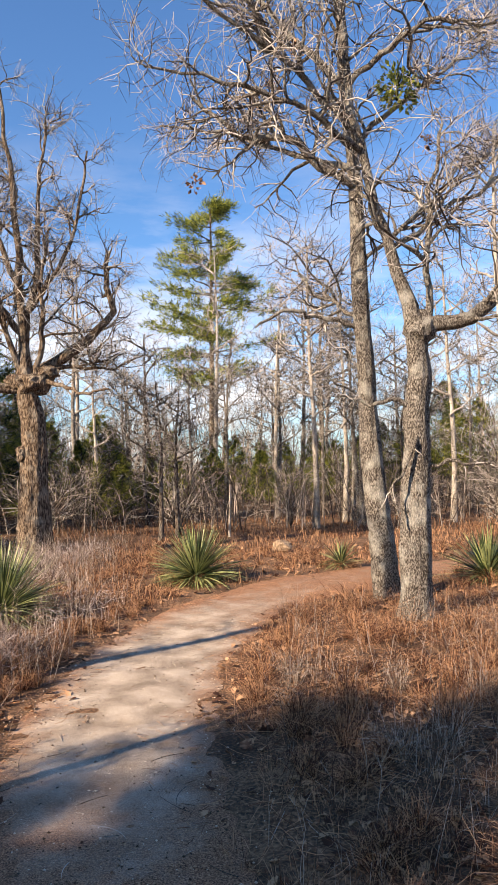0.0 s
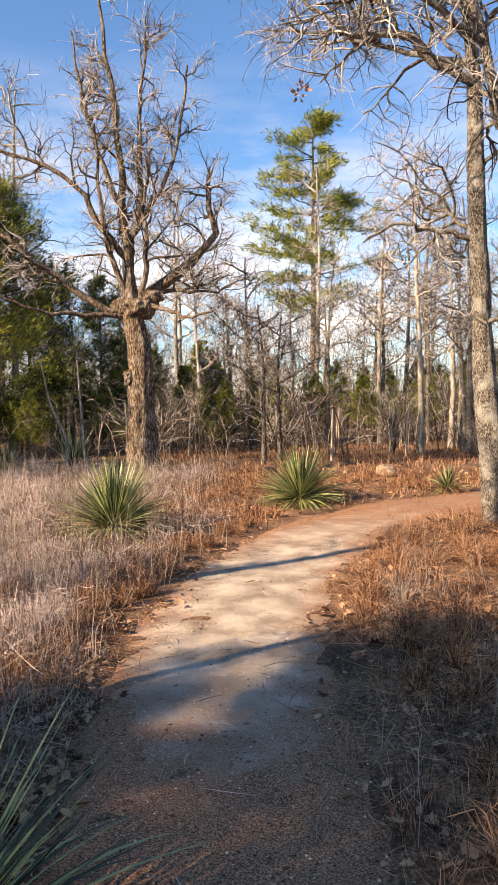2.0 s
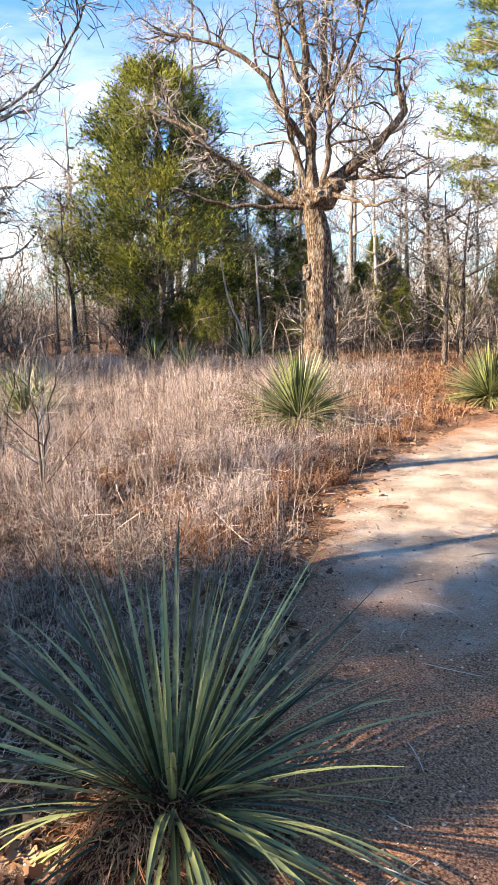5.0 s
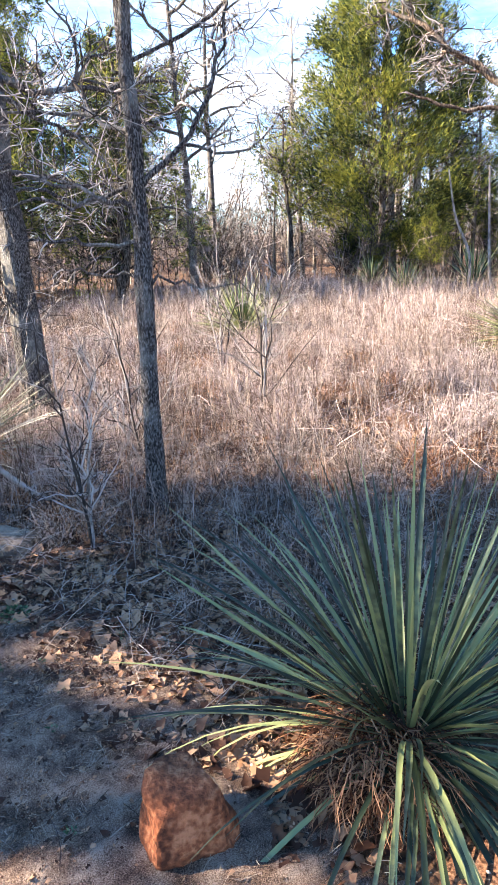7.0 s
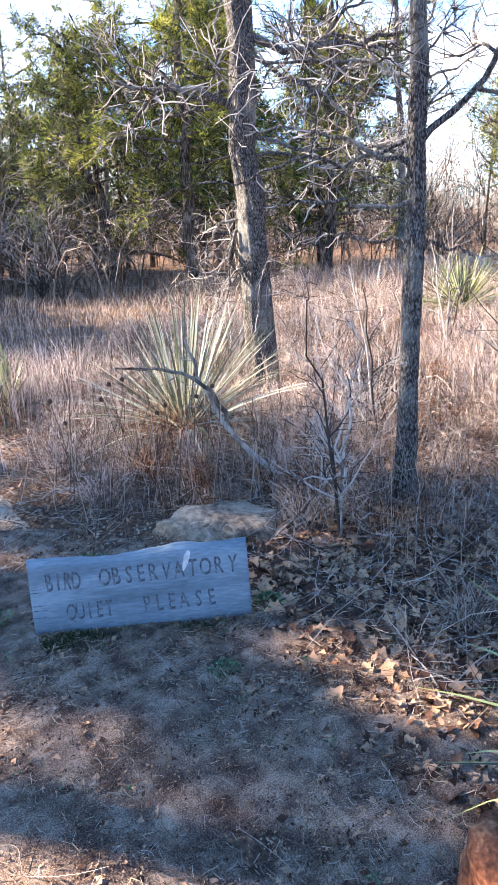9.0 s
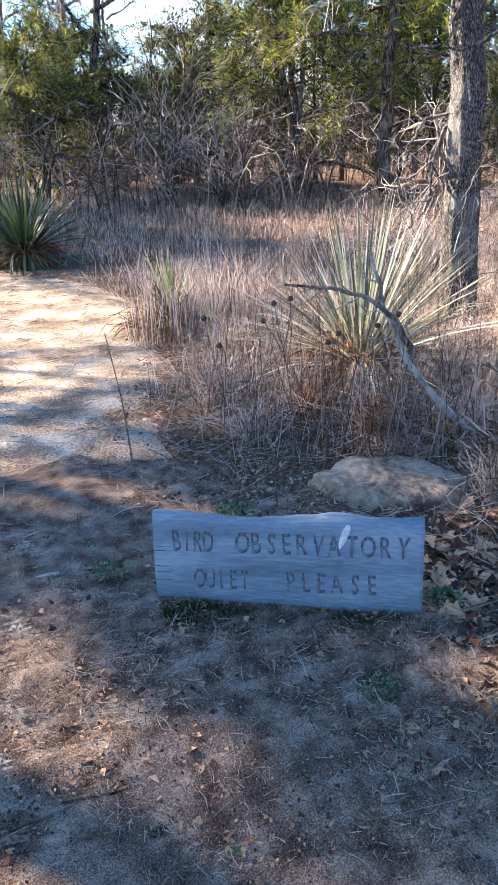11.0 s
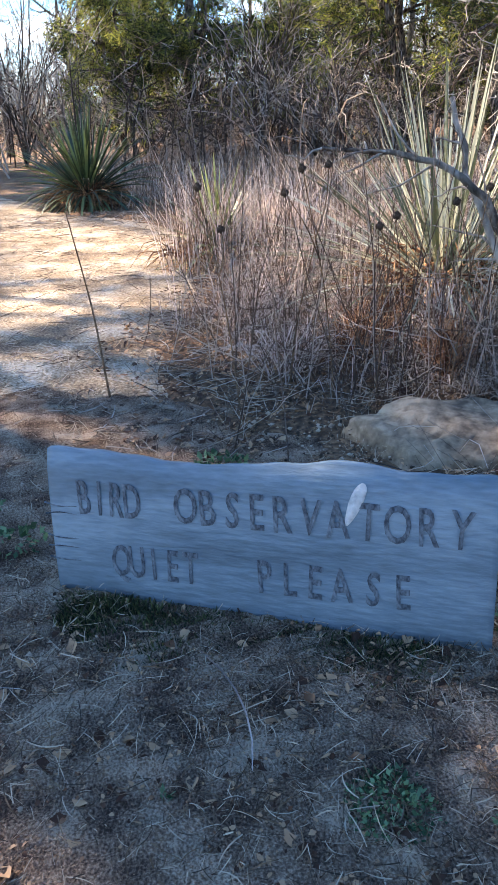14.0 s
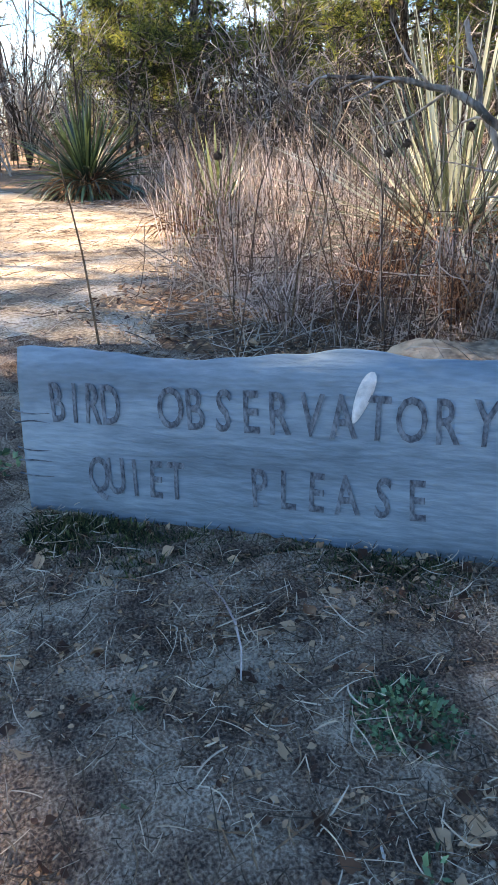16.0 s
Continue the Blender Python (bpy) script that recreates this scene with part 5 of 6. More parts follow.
# the first row is a thin dark rod, built the same way as the stalks
for x, y, h, dx, dy, heads in ((-5.84, 1.58, 0.9, -0.05, -0.08, 1), (-5.5, 2.06, 1.0, -0.1, -0.1, 2), (-5.52, 2.47, 1.05, -0.05, -0.12, 3), (-5.45, 2.62, 0.85, 0.02, 0.05, 2), (-5.35, 2.9, 0.95, 0.0, 0.1, 2), (-5.62, 2.3, 0.75, 0.06, 0.1, 1)):
    g2 = np.random.default_rng(int(abs(x * 1000)))
    root = thing("dried_flower", (x, y, 0), "dry dark stalk with round brown seed heads" if heads > 1 else "thin dark rod-like stem standing by the trail", "dried flower", "dried flowers behind the sign")
    h *= 0.86
    main = smooth_line([(0, 0, -0.02), (dx * 0.4, dy * 0.3, h * 0.5), (dx, dy, h)], 12)
    v, f = tubes(main[None], np.linspace(0.0055 if heads == 1 else 0.0034, 0.0022, 12)[None], 6)
    holder = part("stem", make_mesh("stem", v, [f], M_STEM, True), root)
    for i in range(heads):
        if i == 0:
            tip = main[-1]
        else:
            b0 = main[6 + i]
            tip = b0 + np.array([g2.uniform(-0.12, 0.12), g2.uniform(-0.16, 0.16), g2.uniform(0.1, 0.3)])
            v, f = tubes(smooth_line([b0, (b0 + tip) / 2 + np.array([0.01, 0.02, 0]), tip], 6)[None], np.linspace(0.003, 0.002, 6)[None], 5)
            holder = part("side_stem", make_mesh("side_stem", v, [f], M_STEM, True), root)
        if heads == 1:
            continue
        bm = bmesh.new()
        bmesh.ops.create_icosphere(bm, subdivisions=3, radius=0.014)
        for k2, vv in enumerate(bm.verts):
            vv.co = vv.co * (1.18 if k2 % 3 == 0 else 0.92)
        me = bpy.data.meshes.new("seed_head")
        bm.to_mesh(me)
        bm.free()
        me.materials.append(M_SEED)
        part("seed_head", me, holder).location = Vector(tip)

shrub("sapling", (-4.3, 3.15, 0), 1.5, 3, "thin dark bare sapling", 101, bark=M_TWIG, spread=0.22, tw=7, r=0.012)
shrub("sapling", (-5.3, 4.6, 0), 1.6, 5, "leafless brown sapling in the grass", 102, bark=M_TWIG, spread=0.4, tw=7, r=0.012)
shrub("sapling", (-5.3, 6.4, 0), 2.1, 4, "leafless grey sapling standing in tall grass", 103, bark=M_TWIG, spread=0.25, tw=8, r=0.014)
shrub("sapling", (-7.4, 8.3, 0), 2.2, 3, "leafless grey sapling standing in tall grass", 104, bark=M_TWIG, spread=0.3, tw=7, r=0.014)
shrub("sapling", (-8.6, 5.6, 0), 1.8, 6, "bare twiggy bush behind the oak", 105, bark=M_TWIG, spread=0.5, tw=7, r=0.012)
shrub("sapling", (-4.75, 3.4, 0), 1.0, 5, "low bare sapling with reddish twigs", 106, bark=M_TWIG, spread=0.4, tw=6, r=0.008)
for x, y, pts in ((-9.0, 22.0, [(0, 0, 0), (0.05, 0, 1.2), (-0.5, 0, 2.2), (-0.75, 0, 3.6)]), (-8.2, 21.6, [(0, 0, 0), (-0.1, 0, 1.6), (-0.2, 0, 3.6)]), (-0.75, 26.5, [(0, 0, 0), (0.02, 0, 0.9), (0.05, 0, 1.9)])):
    root = thing("sapling", (x, y, 0), "slender pale bare sapling trunk", "sapling")
    v, f = tubes(smooth_line(pts, 14)[None], np.linspace(0.05, 0.025, 14)[None], 7)
    part("trunk", make_mesh("trunk", v, [f], M_PALE, True), root)


# ---- grass, leaves, straw ----
def scatter(n, x0, x1, y0, y1, keep, g):
    x, y = g.uniform(x0, x1, n), g.uniform(y0, y1, n)
    ok = keep(x, y)
    x, y = x[ok], y[ok]
    return np.stack([x, y, rise(x, y)], 1)


def clear_of(x, y, spots):
    ok = np.ones(len(x), bool)
    for sx, sy, r in spots:
        ok &= np.hypot(x - sx, y - sy) > r
    return ok


g = np.random.default_rng(99)
SPOTS = [(-4.2, 11.6, 1.0), (-1.2, 15.5, 1.0), (-4.2, 12.2, 0.9), (-9.4, 10.9, 0.8), (-1.78, 2.48, 0.35), (-6.4, 3.35, 0.3), (-4.93, 2.66, 0.42), (-5.2, 2.24, 0.2), (-2.26, 1.78, 0.25), (-4.3, 1.7, 0.3), (-4.38, 3.84, 0.12), (-7.35, 5.05, 0.17), (-4.5, 1.3, 0.3), (-4.0, 2.15, 0.3)]


def clumpy(x, y, f=1.0):
    return 0.5 + 0.5 * np.sin(x * 1.9 * f + 2 * np.sin(y * 1.1 * f)) * np.sin(y * 2.3 * f + 1.5 * np.sin(x * 1.3 * f))


def grass_zone(name, mat, label, n, box, keep, per, spread, height, lean, width, droop=0.35):
    c = scatter(n, *box, lambda x, y: keep(x, y) & clear_of(x, y, SPOTS) & (off_trail(x, y) > 0.02), g)
    V, F = blades(c, per, spread, height, lean, width, g, droop)
    stuff(name, V, F, mat, label, "grass")


# right of the path
grass_zone("russet_grass", M_RED, "russet and tan dry bunch grass beside the path", 1300, (-0.7, 7.0, 2.5, 15.5), lambda x, y: clumpy(x, y, 1.4) > g.uniform(0.1, 0.75, len(x)), 40, 0.17, (0.07, 0.46), 0.95, 0.0024, 0.9)
grass_zone("grey_grass", M_GREYGRASS, "grey-brown dead grass and weed stems", 260, (0.2, 7.5, 2.2, 13.0), lambda x, y: clumpy(x + 2, y, 0.8) > g.uniform(0.1, 0.7, len(x)), 20, 0.24, (0.15, 0.7), 0.5, 0.0022, 0.6)
# the field to the left
grass_zone("field_grass", M_TAN, "tangled pale tan dry field grass", 900, (-14.0, -2.2, 5.4, 14.0), lambda x, y: (off_trail(x, y) > 0.7) & (clumpy(x, y, 1.3) > g.uniform(0.15, 0.8, len(x))), 38, 0.22, (0.08, 0.5), 0.95, 0.0026, 0.9)
grass_zone("field_russet", M_RED, "russet tufts in the pale field grass", 420, (-12.0, -2.2, 5.2, 13.0), lambda x, y: clumpy(x + 3, y + 1, 0.7) > g.uniform(0.2, 0.9, len(x)), 30, 0.2, (0.1, 0.45), 0.7, 0.0024, 0.9)
grass_zone("field_weeds", M_GREYGRASS, "grey-brown weed stems standing in the field", 700, (-15.0, -2.2, 5.4, 16.0), lambda x, y: clumpy(x, y, 0.6) > g.uniform(0.0, 0.8, len(x)), 8, 0.25, (0.3, 0.85), 0.4, 0.0026, 0.6)
grass_zone("far_field_grass", M_TAN, "pale dry grass of the farther field", 2600, (-20.0, -4.0, 13.5, 25.0), lambda x, y: (x < -8) | (y < 21.5), 16, 0.34, (0.12, 0.5), 0.8, 0.0042, 0.9)
grass_zone("far_russet_grass", M_RED, "russet dry grass under the trees", 3400, (-8.0, 16.0, 13.0, 36.0), lambda x, y: clumpy(x, y, 0.4) > g.uniform(0.0, 0.6, len(x)), 14, 0.34, (0.1, 0.42), 0.6, 0.007, 0.8)
grass_zone("rear_grass", M_RED, "russet grass on the near side of the trail", 900, (-9.0, 7.0, -9.0, 1.5), lambda x, y: (clumpy(x, y, 0.8) > g.uniform(0.0, 0.8, len(x))) & (np.hypot(x + 3.4, y - 1.3) > 1.9), 16, 0.2, (0.1, 0.4), 0.7, 0.003, 0.8)
# behind the sign, along the trail
grass_zone("trailside_grass", M_TAN, "straw-coloured grass tufts behind the sign", 720, (-11.5, -5.6, 1.9, 6.5), lambda x, y: clumpy(x, y, 1.1) > g.uniform(0.0, 0.75, len(x)), 30, 0.19, (0.1, 0.5), 0.75, 0.0024, 0.9)
grass_zone("trailside_russet", M_RED, "russet grass behind the sign", 240, (-8.0, -3.4, 2.9, 6.0), lambda x, y: (y > 3.1 - 0.25 * (x + 4)), 26, 0.16, (0.08, 0.4), 0.6, 0.0024, 0.8)
grass_zone("wood_edge_grass", M_GREYGRASS, "grey dead grass at the wood's edge", 1900, (-26.0, -9.0, 2.4, 14.0), lambda x, y: (x < -9.0), 16, 0.3, (0.12, 0.5), 0.5, 0.006, 0.8)
grass_zone("short_grass", M_GREYGRASS, "short dead grass in the shade", 900, (-7.0, -1.9, 2.0, 6.4), lambda x, y: (y > 2.2) & ((y > 3.7) | (x < -4.6)), 28, 0.16, (0.05, 0.28), 0.8, 0.002, 0.9)


def dry_weeds(name, n, box, keep, height, label):
    """Standing dead weeds: a crooked stem with fine side stems."""
    c = scatter(n, *box, lambda x, y: keep(x, y) & clear_of(x, y, SPOTS) & (off_trail(x, y) > 0.1), g)
    n = len(c)
    k = np.linspace(0, 1, 5)
    h = g.uniform(height[0], height[1], n)
    P = c[:, None] + np.stack([g.normal(scale=0.18, size=(n, 1)) * h[:, None] * k, g.normal(scale=0.18, size=(n, 1)) * h[:, None] * k, h[:, None] * k], -1) + g.normal(scale=0.012, size=(n, 5, 3)) * k[None, :, None]
    R = np.linspace(0.0032, 0.0015, 5)[None] * np.ones((n, 1))
    P3, R3 = spawn(P, R, 7, 0.25, 1.0, (0.08, 0.34), (25, 70), 0.15, 4, 0.25, 0.0018, g)
    V, fs = stack([tubes(P, R, 3), ribbons(P3, np.maximum(R3, 0.0012), g)])
    stuff(name, V, fs, M_GREYGRASS, label, "weeds")


def tangle(name, n, box, keep, length, top, radius, mat, label):
    """Bent dead stems leaning on one another every way."""
    c = scatter(n, *box, lambda x, y: keep(x, y) & clear_of(x, y, SPOTS) & (off_trail(x, y) > 0.05), g)
    n = len(c)
    d = unit(g.normal(size=(n, 3)) * np.array([1, 1, 0.55]))
    L = g.uniform(length[0], length[1], n)
    k = np.linspace(-0.5, 0.5, 4)
    P = c[:, None] + np.array([0, 0, 1]) * (top * g.uniform(0.05, 1, n) ** 1.4)[:, None, None] + d[:, None] * (L[:, None] * k)[..., None]
    P += g.normal(scale=0.1, size=(n, 1, 3)) * L[:, None, None] * (4 * k[None, :, None] ** 2)
    P[..., 2] = np.maximum(P[..., 2], 0.01)
    R = np.array([0.9, 1, 0.8, 0.35])[None] * g.uniform(0.6, 1.4, n)[:, None] * radius
    V, f = ribbons(P, R, g)
    stuff(name, V, [f], mat, label, "grass")


tangle("matted_grass", 12000, (-13.0, -2.2, 5.3, 14.0), lambda x, y: (off_trail(x, y) > 0.6) & (clumpy(x + 1, y, 1.2) > g.uniform(0.0, 0.7, len(x))), (0.12, 0.55), 0.42, 0.0028, M_TAN, "matted pale dead stems in the field")
tangle("matted_grass", 8000, (-0.7, 6.0, 2.8, 13.0), lambda x, y: x > -2, (0.12, 0.5), 0.34, 0.0018, M_RED, "matted russet dead stems beside the path")
tangle("matted_grass", 11000, (-9.0, -2.0, 1.8, 6.0), lambda x, y: (y > 2.3) | (x < -5.0), (0.1, 0.5), 0.3, 0.0018, M_GREYGRASS, "matted grey dead stems behind the sign")
dry_weeds("dry_weeds", 1700, (-11.0, -2.3, 5.3, 11.5), lambda x, y: x < 0, (0.35, 0.85), "branching dead weeds standing in the field")
dry_weeds("dry_weeds", 90, (-6.6, -5.0, 1.9, 3.3), lambda x, y: y > 1.5, (0.45, 1.15), "tall thin brown stems standing behind the sign")
dry_weeds("dry_weeds", 420, (-9.0, -4.9, 2.3, 6.0), lambda x, y: (y > 2.6), (0.3, 0.85), "branching dead weeds behind the sign")
dry_weeds("dry_weeds", 1500, (-16.0, -3.0, 11.0, 20.0), lambda x, y: x < 0, (0.6, 1.15), "tall grey weeds in the farther field")
dry_weeds("dry_weeds", 220, (0.0, 5.5, 3.0, 11.0), lambda x, y: x > 0, (0.3, 0.8), "branching dead weeds beside the path")
dry_weeds("dry_weeds", 160, (-4.6, -2.0, 3.0, 5.6), lambda x, y: x < 0, (0.25, 0.7), "branching dead weeds in the shade by the yucca")
def tussocks(name, spots, radius, height, n, mat, label, width=0.003):
    """Domed tufts of dead stems that arch outward from a crown and fall over."""
    m = len(spots)
    c = np.repeat(spots, n, 0)
    rr, hh = np.repeat(g.uniform(*radius, m), n), np.repeat(g.uniform(*height, m), n)
    a = g.uniform(0, 2 * np.pi, m * n)
    u = np.sqrt(g.uniform(0, 1, m * n))
    k = np.linspace(0, 1, 5)
    reach = (rr * u)[:, None] * (0.25 + k[None] ** 1.3 * g.uniform(0.5, 1.2, (m * n, 1)))
    peak = (hh * (1.05 - 0.45 * u) * g.uniform(0.55, 1.15, m * n))[:, None]
    b = a[:, None] + g.normal(scale=0.35, size=(m * n, 1)) * k[None]
    fall = g.uniform(1.4, 2.6, (m * n, 1))
    P = np.stack([c[:, :1] + reach * np.cos(b), c[:, 1:2] + reach * np.sin(b), c[:, 2:] + peak * np.sin(k[None] * fall)], -1)
    P[:, 1:] += g.normal(scale=0.022, size=(m * n, 4, 3))
    R = np.array([1, 1, 0.85, 0.6, 0.25])[None] * width * g.uniform(0.5, 1.3, (m * n, 1))
    V, f = ribbons(P, R, g)
    stuff(name, V, [f], mat, label, "grass")


off_verge = lambda x, y: (off_trail(x, y) > 0.9) & clear_of(x, y, SPOTS)
verge = lambda x, y: (off_trail(x, y) > 0.25) & (off_trail(x, y) < 0.9) & clear_of(x, y, SPOTS)
off_path = lambda x, y: (off_trail(x, y) > 0.3) & clear_of(x, y, SPOTS)
tussocks("field_tussock_grass", scatter(330, -12.0, -2.3, 5.6, 12.5, off_verge, g), (0.22, 0.5), (0.22, 0.55), 130, M_TAN, "domed tufts of pale pinkish-tan dead grass in the field", 0.0026)
tussocks("field_tussock_russet", scatter(90, -11.0, -2.3, 5.4, 12.0, off_path, g), (0.2, 0.42), (0.18, 0.4), 130, M_RED, "domed russet tufts in the field", 0.0026)
tussocks("verge_tussock_grass", scatter(420, -5.5, -1.8, 4.6, 13.5, verge, g), (0.12, 0.3), (0.1, 0.3), 110, M_RED, "low russet tufts along the path's edge", 0.0024)
tussocks("path_tussock_grass", scatter(150, -0.2, 6.0, 3.2, 12.5, off_path, g), (0.22, 0.5), (0.2, 0.5), 150, M_RED, "domed russet tufts beside the path", 0.0024)
tussocks("path_tussock_weeds", scatter(30, 0.2, 5.0, 3.2, 9.0, off_path, g), (0.22, 0.5), (0.25, 0.5), 130, M_GREYGRASS, "domed grey-brown tufts beside the path", 0.0022)
tussocks("far_tussock_grass", scatter(360, -17.0, -4.5, 12.8, 22.0, off_path, g), (0.3, 0.7), (0.3, 0.75), 75, M_TAN, "domed tufts of pale grass in the farther field", 0.0042)
tussocks("far_tussock_russet", scatter(260, -5.5, 9.0, 12.8, 22.0, off_path, g), (0.2, 0.5), (0.12, 0.36), 70, M_RED, "low russet tufts round the path's bend", 0.004)
tussocks("sign_tussock_grass", np.array([(-5.55, 3.0, 0.0), (-5.9, 2.75, 0.0), (-5.2, 3.25, 0.0), (-6.1, 3.0, 0.0), (-4.8, 3.3, 0.0)]), (0.14, 0.24), (0.22, 0.36), 240, M_RED, "curled russet tufts behind the sandstone slab", 0.0022)
tussocks("trailside_tussock_grass", scatter(110, -9.5, -5.6, 2.1, 6.0, off_path, g), (0.15, 0.36), (0.2, 0.5), 110, M_TAN, "straw tufts beside the trail", 0.0022)
tussocks("trailside_tussock_weeds", scatter(90, -7.5, -2.4, 2.8, 5.6, off_path, g), (0.15, 0.36), (0.14, 0.36), 110, M_GREYGRASS, "grey-brown tufts of dead grass behind the sign", 0.002)
tuft = np.stack([g.normal(-8.6, 0.25, 26), g.normal(2.9, 0.25, 26), np.zeros(26)], 1)
V, F = blades(tuft, 40, 0.14, (0.5, 1.05), 0.2, 0.003, g, 0.3)
stuff("tall_straw", V, F, M_TAN, "tall upright clump of straw-coloured grass", "grass")


def fallen_leaves(name, centres, size, g, label, k=10):
    """Lobed oak leaves, each curled and tilted its own way."""
    n = len(centres)
    u = np.linspace(0, 1, k)
    w = 0.27 * np.sin(np.pi * np.clip(u * 0.96 + 0.02, 0, 1)) ** 0.8 * (1 + 0.3 * np.cos(u * 19)) + 0.008
    L = g.uniform(size[0], size[1], n)
    curl, fold = g.uniform(-1.6, 1.6, n), g.uniform(-0.2, 0.9, n)
    x = (u[None] - 0.5) * L[:, None]
    z = curl[:, None] * L[:, None] * 0.5 * (u[None] - 0.5) ** 2
    mid = np.stack([x, 0 * x, z], -1)
    wid = w[None] * L[:, None]
    left = np.stack([x, wid, z + fold[:, None] * wid], -1)
    right = np.stack([x, -wid, z + fold[:, None] * wid], -1)
    local = np.stack([left, mid, right], 1).reshape(n, 3 * k, 3)
    yaw, tx, ty = g.uniform(0, 2 * np.pi, n), g.normal(scale=0.35, size=n), g.normal(scale=0.35, size=n)
    z2 = local[..., 2] + local[..., 0] * tx[:, None] + local[..., 1] * ty[:, None]
    c, s = np.cos(yaw)[:, None], np.sin(yaw)[:, None]
    V = np.stack([local[..., 0] * c - local[..., 1] * s, local[..., 0] * s + local[..., 1] * c, z2], -1)
    V += (centres + np.array([0, 0, 0.018]))[:, None]
    i = np.arange(k - 1)
    base = np.concatenate([np.stack([i, i + 1, k + i + 1, k + i], 1), np.stack([k + i, k + i + 1, 2 * k + i + 1, 2 * k + i], 1)])
    F = (np.arange(n)[:, None, None] * 3 * k + base[None]).reshape(-1, 4)
    stuff(name, V.reshape(-1, 3), [F], M_LEAF, label, "leaves")


edge = lambda x, y: (off_trail(x, y) > -0.25) & (clumpy(x, y, 1.4) > g.uniform(0, 0.8, len(x)))
fallen_leaves("leaf_litter", np.concatenate([
    scatter(3000, -5.2, -1.6, 1.7, 5.6, lambda x, y: (off_trail(x, y) > 0.0) & (y > 2.35 - 0.35 * (x + 4.2)) & clear_of(x, y, SPOTS[7:10]), g),
    scatter(1900, -4.5, -1.9, 1.9, 4.2, lambda x, y: (y > 2.35 - 0.35 * (x + 4.2)) & clear_of(x, y, SPOTS[7:10]), g),
    scatter(2600, -6.5, -1.6, 5.0, 8.0, lambda x, y: off_trail(x, y) > 0.0, g),
    scatter(1500, 0.3, 5.0, 2.8, 9.0, lambda x, y: off_trail(x, y) > 0.0, g),
    scatter(4200, -7.0, 5.5, 2.7, 13.0, edge, g)]), (0.045, 0.11), g, "brown curled oak leaves lying in drifts")
fallen_leaves("far_leaf_litter", scatter(2600, -12.0, 9.0, 6.0, 24.0, lambda x, y: off_trail(x, y) > -0.1, g), (0.09, 0.17), g, "scattered brown oak leaves", 7)
fallen_leaves("leaf_crumbs", np.concatenate([scatter(5200, -6.0, -1.8, -0.4, 3.6, lambda x, y: np.hypot(x + 3.6, y - 1.5) < 2.3, g), scatter(5000, -4.6, -2.5, 0.3, 2.4, lambda x, y: np.hypot(x + 3.55, y - 1.35) < 1.0, g)]) + np.array([0, 0, 0.014]), (0.004, 0.014), g, "crumbled leaf bits on bare soil", 4)

fallen_leaves("soil_litter", np.concatenate([scatter(1500, -4.9, -2.3, 0.1, 2.6, lambda x, y: np.hypot(x + 3.6, y - 1.4) < 1.3, g), scatter(3200, -8.5, -4.6, 1.2, 3.2, lambda x, y: (off_trail(x, y) > -0.3) & (off_trail(x, y) < 0.5), g)]) + np.array([0, 0, 0.012]), (0.012, 0.042), g, "torn brown leaf and bark bits on bare soil", 6)
fallen_leaves("path_litter", scatter(8000, -3.0, 2.0, 2.2, 7.0, lambda x, y: (off_trail(x, y) < 0.1) & (clumpy(x, y, 1.2) - 0.25 * (y - 3.6) > g.uniform(0.1, 0.9, len(x))), g), (0.008, 0.026), g, "crumbled leaf bits and bark on the path", 4)


def straws(name, n, box, keep, length, radius, mat, label, g, up=0.02):
    c = scatter(n, *box, keep, g)
    n = len(c)
    a = g.uniform(0, 2 * np.pi, n)
    L = g.uniform(length[0], length[1], n)
    k = np.linspace(-0.5, 0.5, 6)
    bow = g.normal(scale=0.1, size=n)
    x = k[None] * L[:, None]
    y = bow[:, None] * L[:, None] * (4 * k[None] ** 2 - 1)
    P = np.stack([c[:, :1] + x * np.cos(a)[:, None] - y * np.sin(a)[:, None], c[:, 1:2] + x * np.sin(a)[:, None] + y * np.cos(a)[:, None],
                  c[:, 2:] + up + np.abs(g.normal(scale=0.01, size=(n, 1))) + np.abs(g.normal(scale=0.02, size=(n, 1))) * k[None]], -1)
    R = np.array([0.8, 1, 1, 1, 0.9, 0.6])[None] * g.uniform(0.5, 1.2, n)[:, None] * radius
    v, f = ribbons(P, R, g)
    stuff(name, v, [f], mat, label, "straw")


near_sign = lambda x, y: np.hypot(x + 3.6, y - 1.6) < 2.6
patchy = lambda x, y: near_sign(x, y) & (clumpy(x, y, 2.7) > g.uniform(0.05, 0.95, len(x)))
straws("loose_straw", 22000, (-6.2, -1.6, -0.6, 4.2), patchy, (0.01, 0.09), 0.0011, M_LITTER, "loose straw and dead stems on bare soil", g, 0.032)
before_sign = lambda x, y: (np.hypot(x + 3.55, y - 1.35) < 1.1) & (clumpy(x + 0.7, y, 3.3) > g.uniform(0.05, 0.9, len(x)))
straws("fine_stems", 16000, (-4.7, -2.4, 0.2, 2.5), before_sign, (0.008, 0.055), 0.0009, M_LITTER, "fine grey-brown dead stems strewn on the soil", g, 0.032)
straws("dark_stems", 7000, (-4.7, -2.4, 0.2, 2.5), before_sign, (0.01, 0.08), 0.0011, M_STEM, "dark rotted stem bits on the soil", g, 0.032)
straws("trail_straw", 6000, (-13.0, -5.2, 0.3, 3.2), lambda x, y: off_trail(x, y) < 0.3, (0.03, 0.2), 0.0022, M_GREYGRASS, "straw and dead stems strewn along the trail", g)
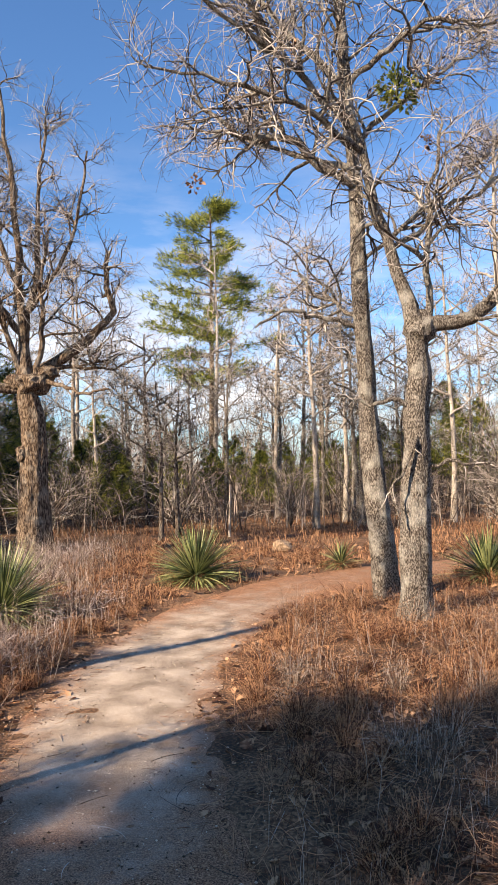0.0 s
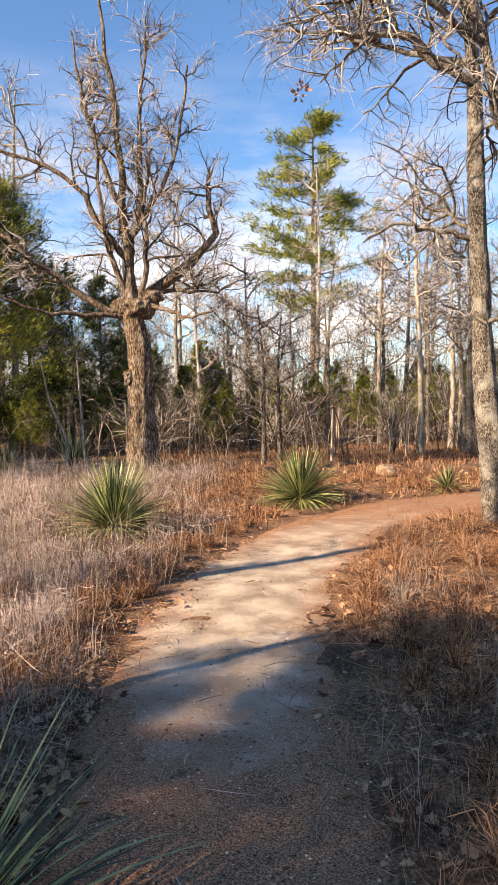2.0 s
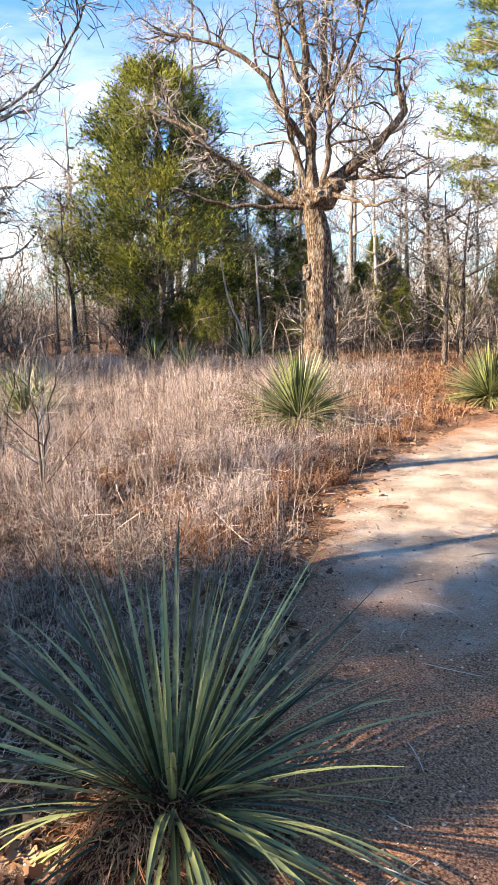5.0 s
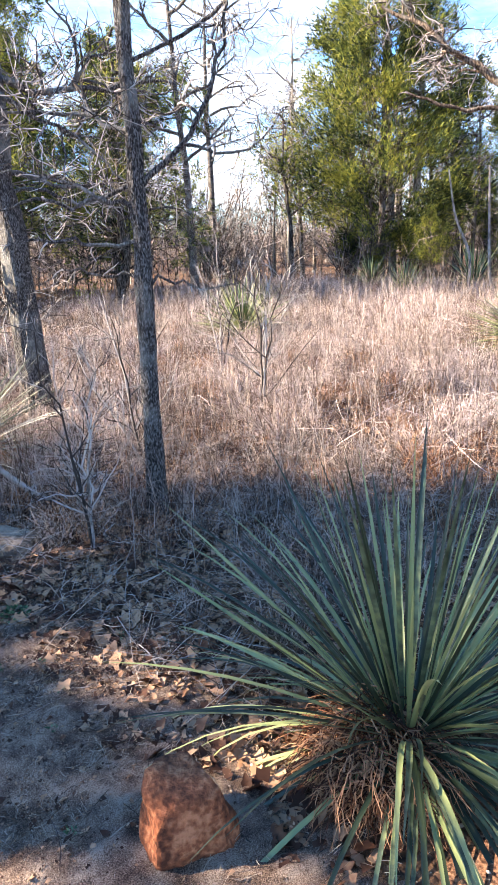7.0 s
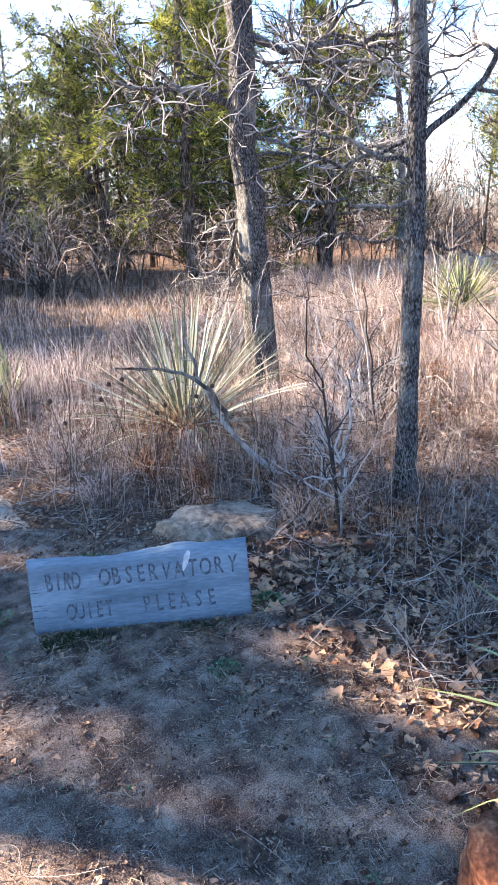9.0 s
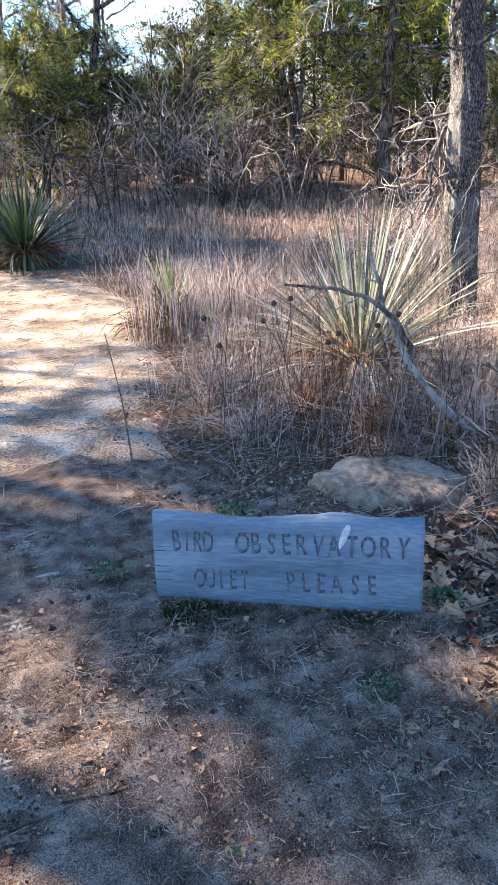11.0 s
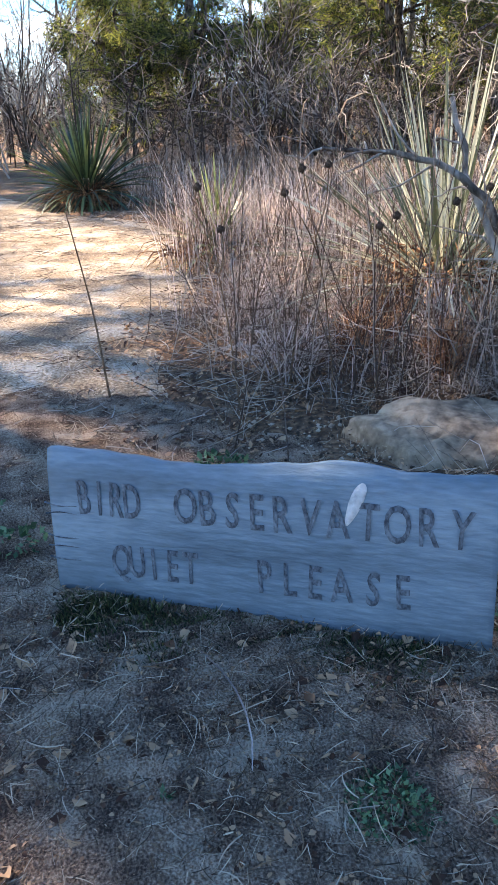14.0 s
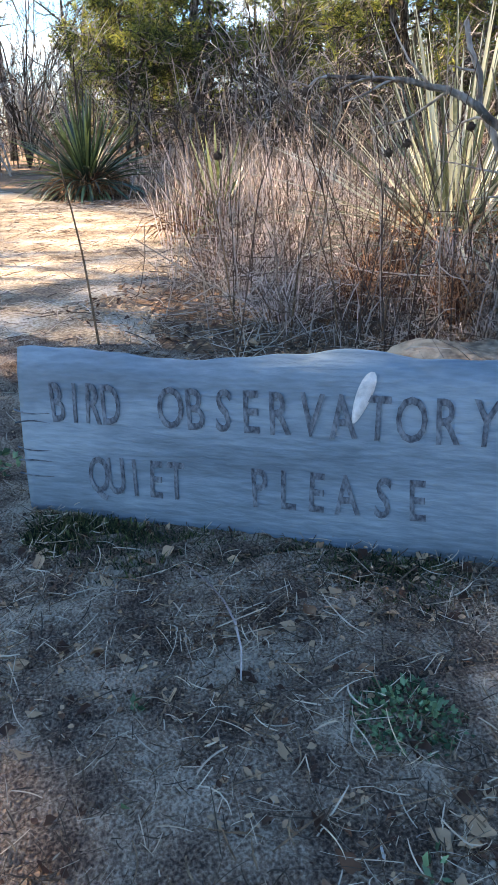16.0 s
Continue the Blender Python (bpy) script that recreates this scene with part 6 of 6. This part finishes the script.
straws("loose_twigs", 420, (-6.5, 2.5, -0.5, 7.5), lambda x, y: x < 9, (0.08, 0.4), 0.003, M_TWIG, "small dead twigs lying on the ground", g)
straws("needle_litter", 9000, (-3.0, 4.5, 2.8, 17.5), lambda x, y: (off_trail(x, y) < 0.25) & (off_trail(x, y) > -0.55), (0.05, 0.16), 0.002, M_RED, "russet needle and stem litter along the path's edge", g)
short = scatter(8000, -6.2, -1.6, -0.6, 3.6, lambda x, y: patchy(x, y) & clear_of(x, y, SPOTS[9:10]), g)
inner = scatter(4600, -4.9, -2.2, 0.0, 3.0, lambda x, y: (np.hypot(x + 3.5, y - 1.45) < 1.35) & clear_of(x, y, SPOTS[9:10]), g)
V, F = blades(inner + np.array([0, 0, 0.022]), 8, 0.05, (0.008, 0.035), 1.1, 0.0011, g, 0.8)
stuff("fine_straw", V, F, M_GREYGRASS, "fine broken straw on the soil by the sign", "straw")
V, F = blades(short + np.array([0, 0, 0.02]), 9, 0.09, (0.012, 0.05), 1.0, 0.0013, g, 0.6)
stuff("trodden_grass", V, F, M_LITTER, "short trodden dead grass round the sign", "grass")

# moss and long stems at the sign's foot
u = g.uniform(-0.46, 0.46, 800)
off = 0.04 + 0.2 * g.uniform(0, 1, 800) ** 1.3 * (0.4 + 0.6 * np.sin((u + 0.5) * 5) ** 2)
foot = np.stack([-4.244 + 0.543 * u + 0.84 * off, 1.752 + 0.84 * u - 0.543 * off, 0.02 + 0 * u], 1)
V, F = blades(foot, 16, 0.035, (0.012, 0.035), 0.7, 0.0022, g, 0.3)
stuff("moss", V, F, M_MOSS, "dark green moss along the foot of the sign", "moss")
straws("long_straw", 14, (-4.6, -2.6, 0.7, 2.6), near_sign, (0.2, 0.5), 0.0024, M_TAN, "long bent straw stems on bare soil", g, 0.032)

# pebbles on the path
c = scatter(9500, -3.0, 1.5, 1.5, 12.0, lambda x, y: off_trail(x, y) < 0.1, g)
n = len(c)
octa = np.array([(1, 0, 0), (0, 1, 0), (-1, 0, 0), (0, -1, 0), (0, 0, 0.7), (0, 0, -0.7)])
V = c[:, None] + np.array([0, 0, 0.016]) + (octa[None] * g.uniform(0.6, 1.4, (n, 6, 1))) * (0.002 + 0.011 * g.uniform(0, 1, (n, 1, 1)) ** 3)
tri = np.array([(0, 1, 4), (1, 2, 4), (2, 3, 4), (3, 0, 4), (1, 0, 5), (2, 1, 5), (3, 2, 5), (0, 3, 5)])
stuff("gravel", V.reshape(-1, 3), [(np.arange(n)[:, None, None] * 6 + tri[None]).reshape(-1, 3)], M_PEBBLE, "small loose stones on the sandy path", "gravel")


# crumbs of soil round the sign
c = scatter(15000, -5.6, -1.8, -0.2, 3.0, near_sign, g)
n = len(c)
V = c[:, None] + np.array([0, 0, 0.02]) + (octa[None] * g.uniform(0.5, 1.5, (n, 6, 1))) * (0.0015 + 0.011 * g.uniform(0, 1, (n, 1, 1)) ** 4)
stuff("soil_crumbs", V.reshape(-1, 3), [(np.arange(n)[:, None, None] * 6 + tri[None]).reshape(-1, 3)], M_CLOD, "loose crumbs of dry soil", "soil")


# small green weeds
def weed(at, n, spread, size, label, seed):
    g2 = np.random.default_rng(seed)
    root = thing("weed", at, label, "weed", "green weeds by the sign")
    a = g2.uniform(0, 2 * np.pi, n)
    r = spread * np.sqrt(g2.uniform(0, 1, n))
    c = np.stack([r * np.cos(a), r * np.sin(a), 0.02 + 0.05 * (1 - r / spread) * g2.uniform(0, 1, n)], 1)
    d = unit(np.stack([np.cos(a), np.sin(a), g2.uniform(0.1, 1.0, n)], 1) + g2.normal(scale=0.35, size=(n, 3)))
    V, F = sprays(c, d, np.full(n, size), 2, g2, 0.32)
    part("foliage", make_mesh("leaves", V, [F], M_WEED), root, kind="stuff")


weed((-3.66, 1.81, 0.01), 520, 0.085, 0.013, "low patch of fresh green weeds on bare soil", 1)
weed((-3.98, 2.32, 0.01), 50, 0.07, 0.035, "dark green weeds at the sign's end", 2)
weed((-4.75, 1.2, 0.01), 50, 0.08, 0.025, "green weeds beside the trail", 3)
weed((-5.0, 1.85, 0.01), 60, 0.1, 0.03, "green weeds behind the sign", 4)
for i in range(26):
    x, y = -3.7 + g.normal(scale=0.55), 1.35 + g.normal(scale=0.5)
    if math.hypot(x + 4.3, y - 1.75) > 0.42 and math.hypot(x + 3, y - 1.36) > 0.3:
        weed((x, y, 0.012), 6, 0.014, 0.018, "tiny pale green seedling", 10 + i)
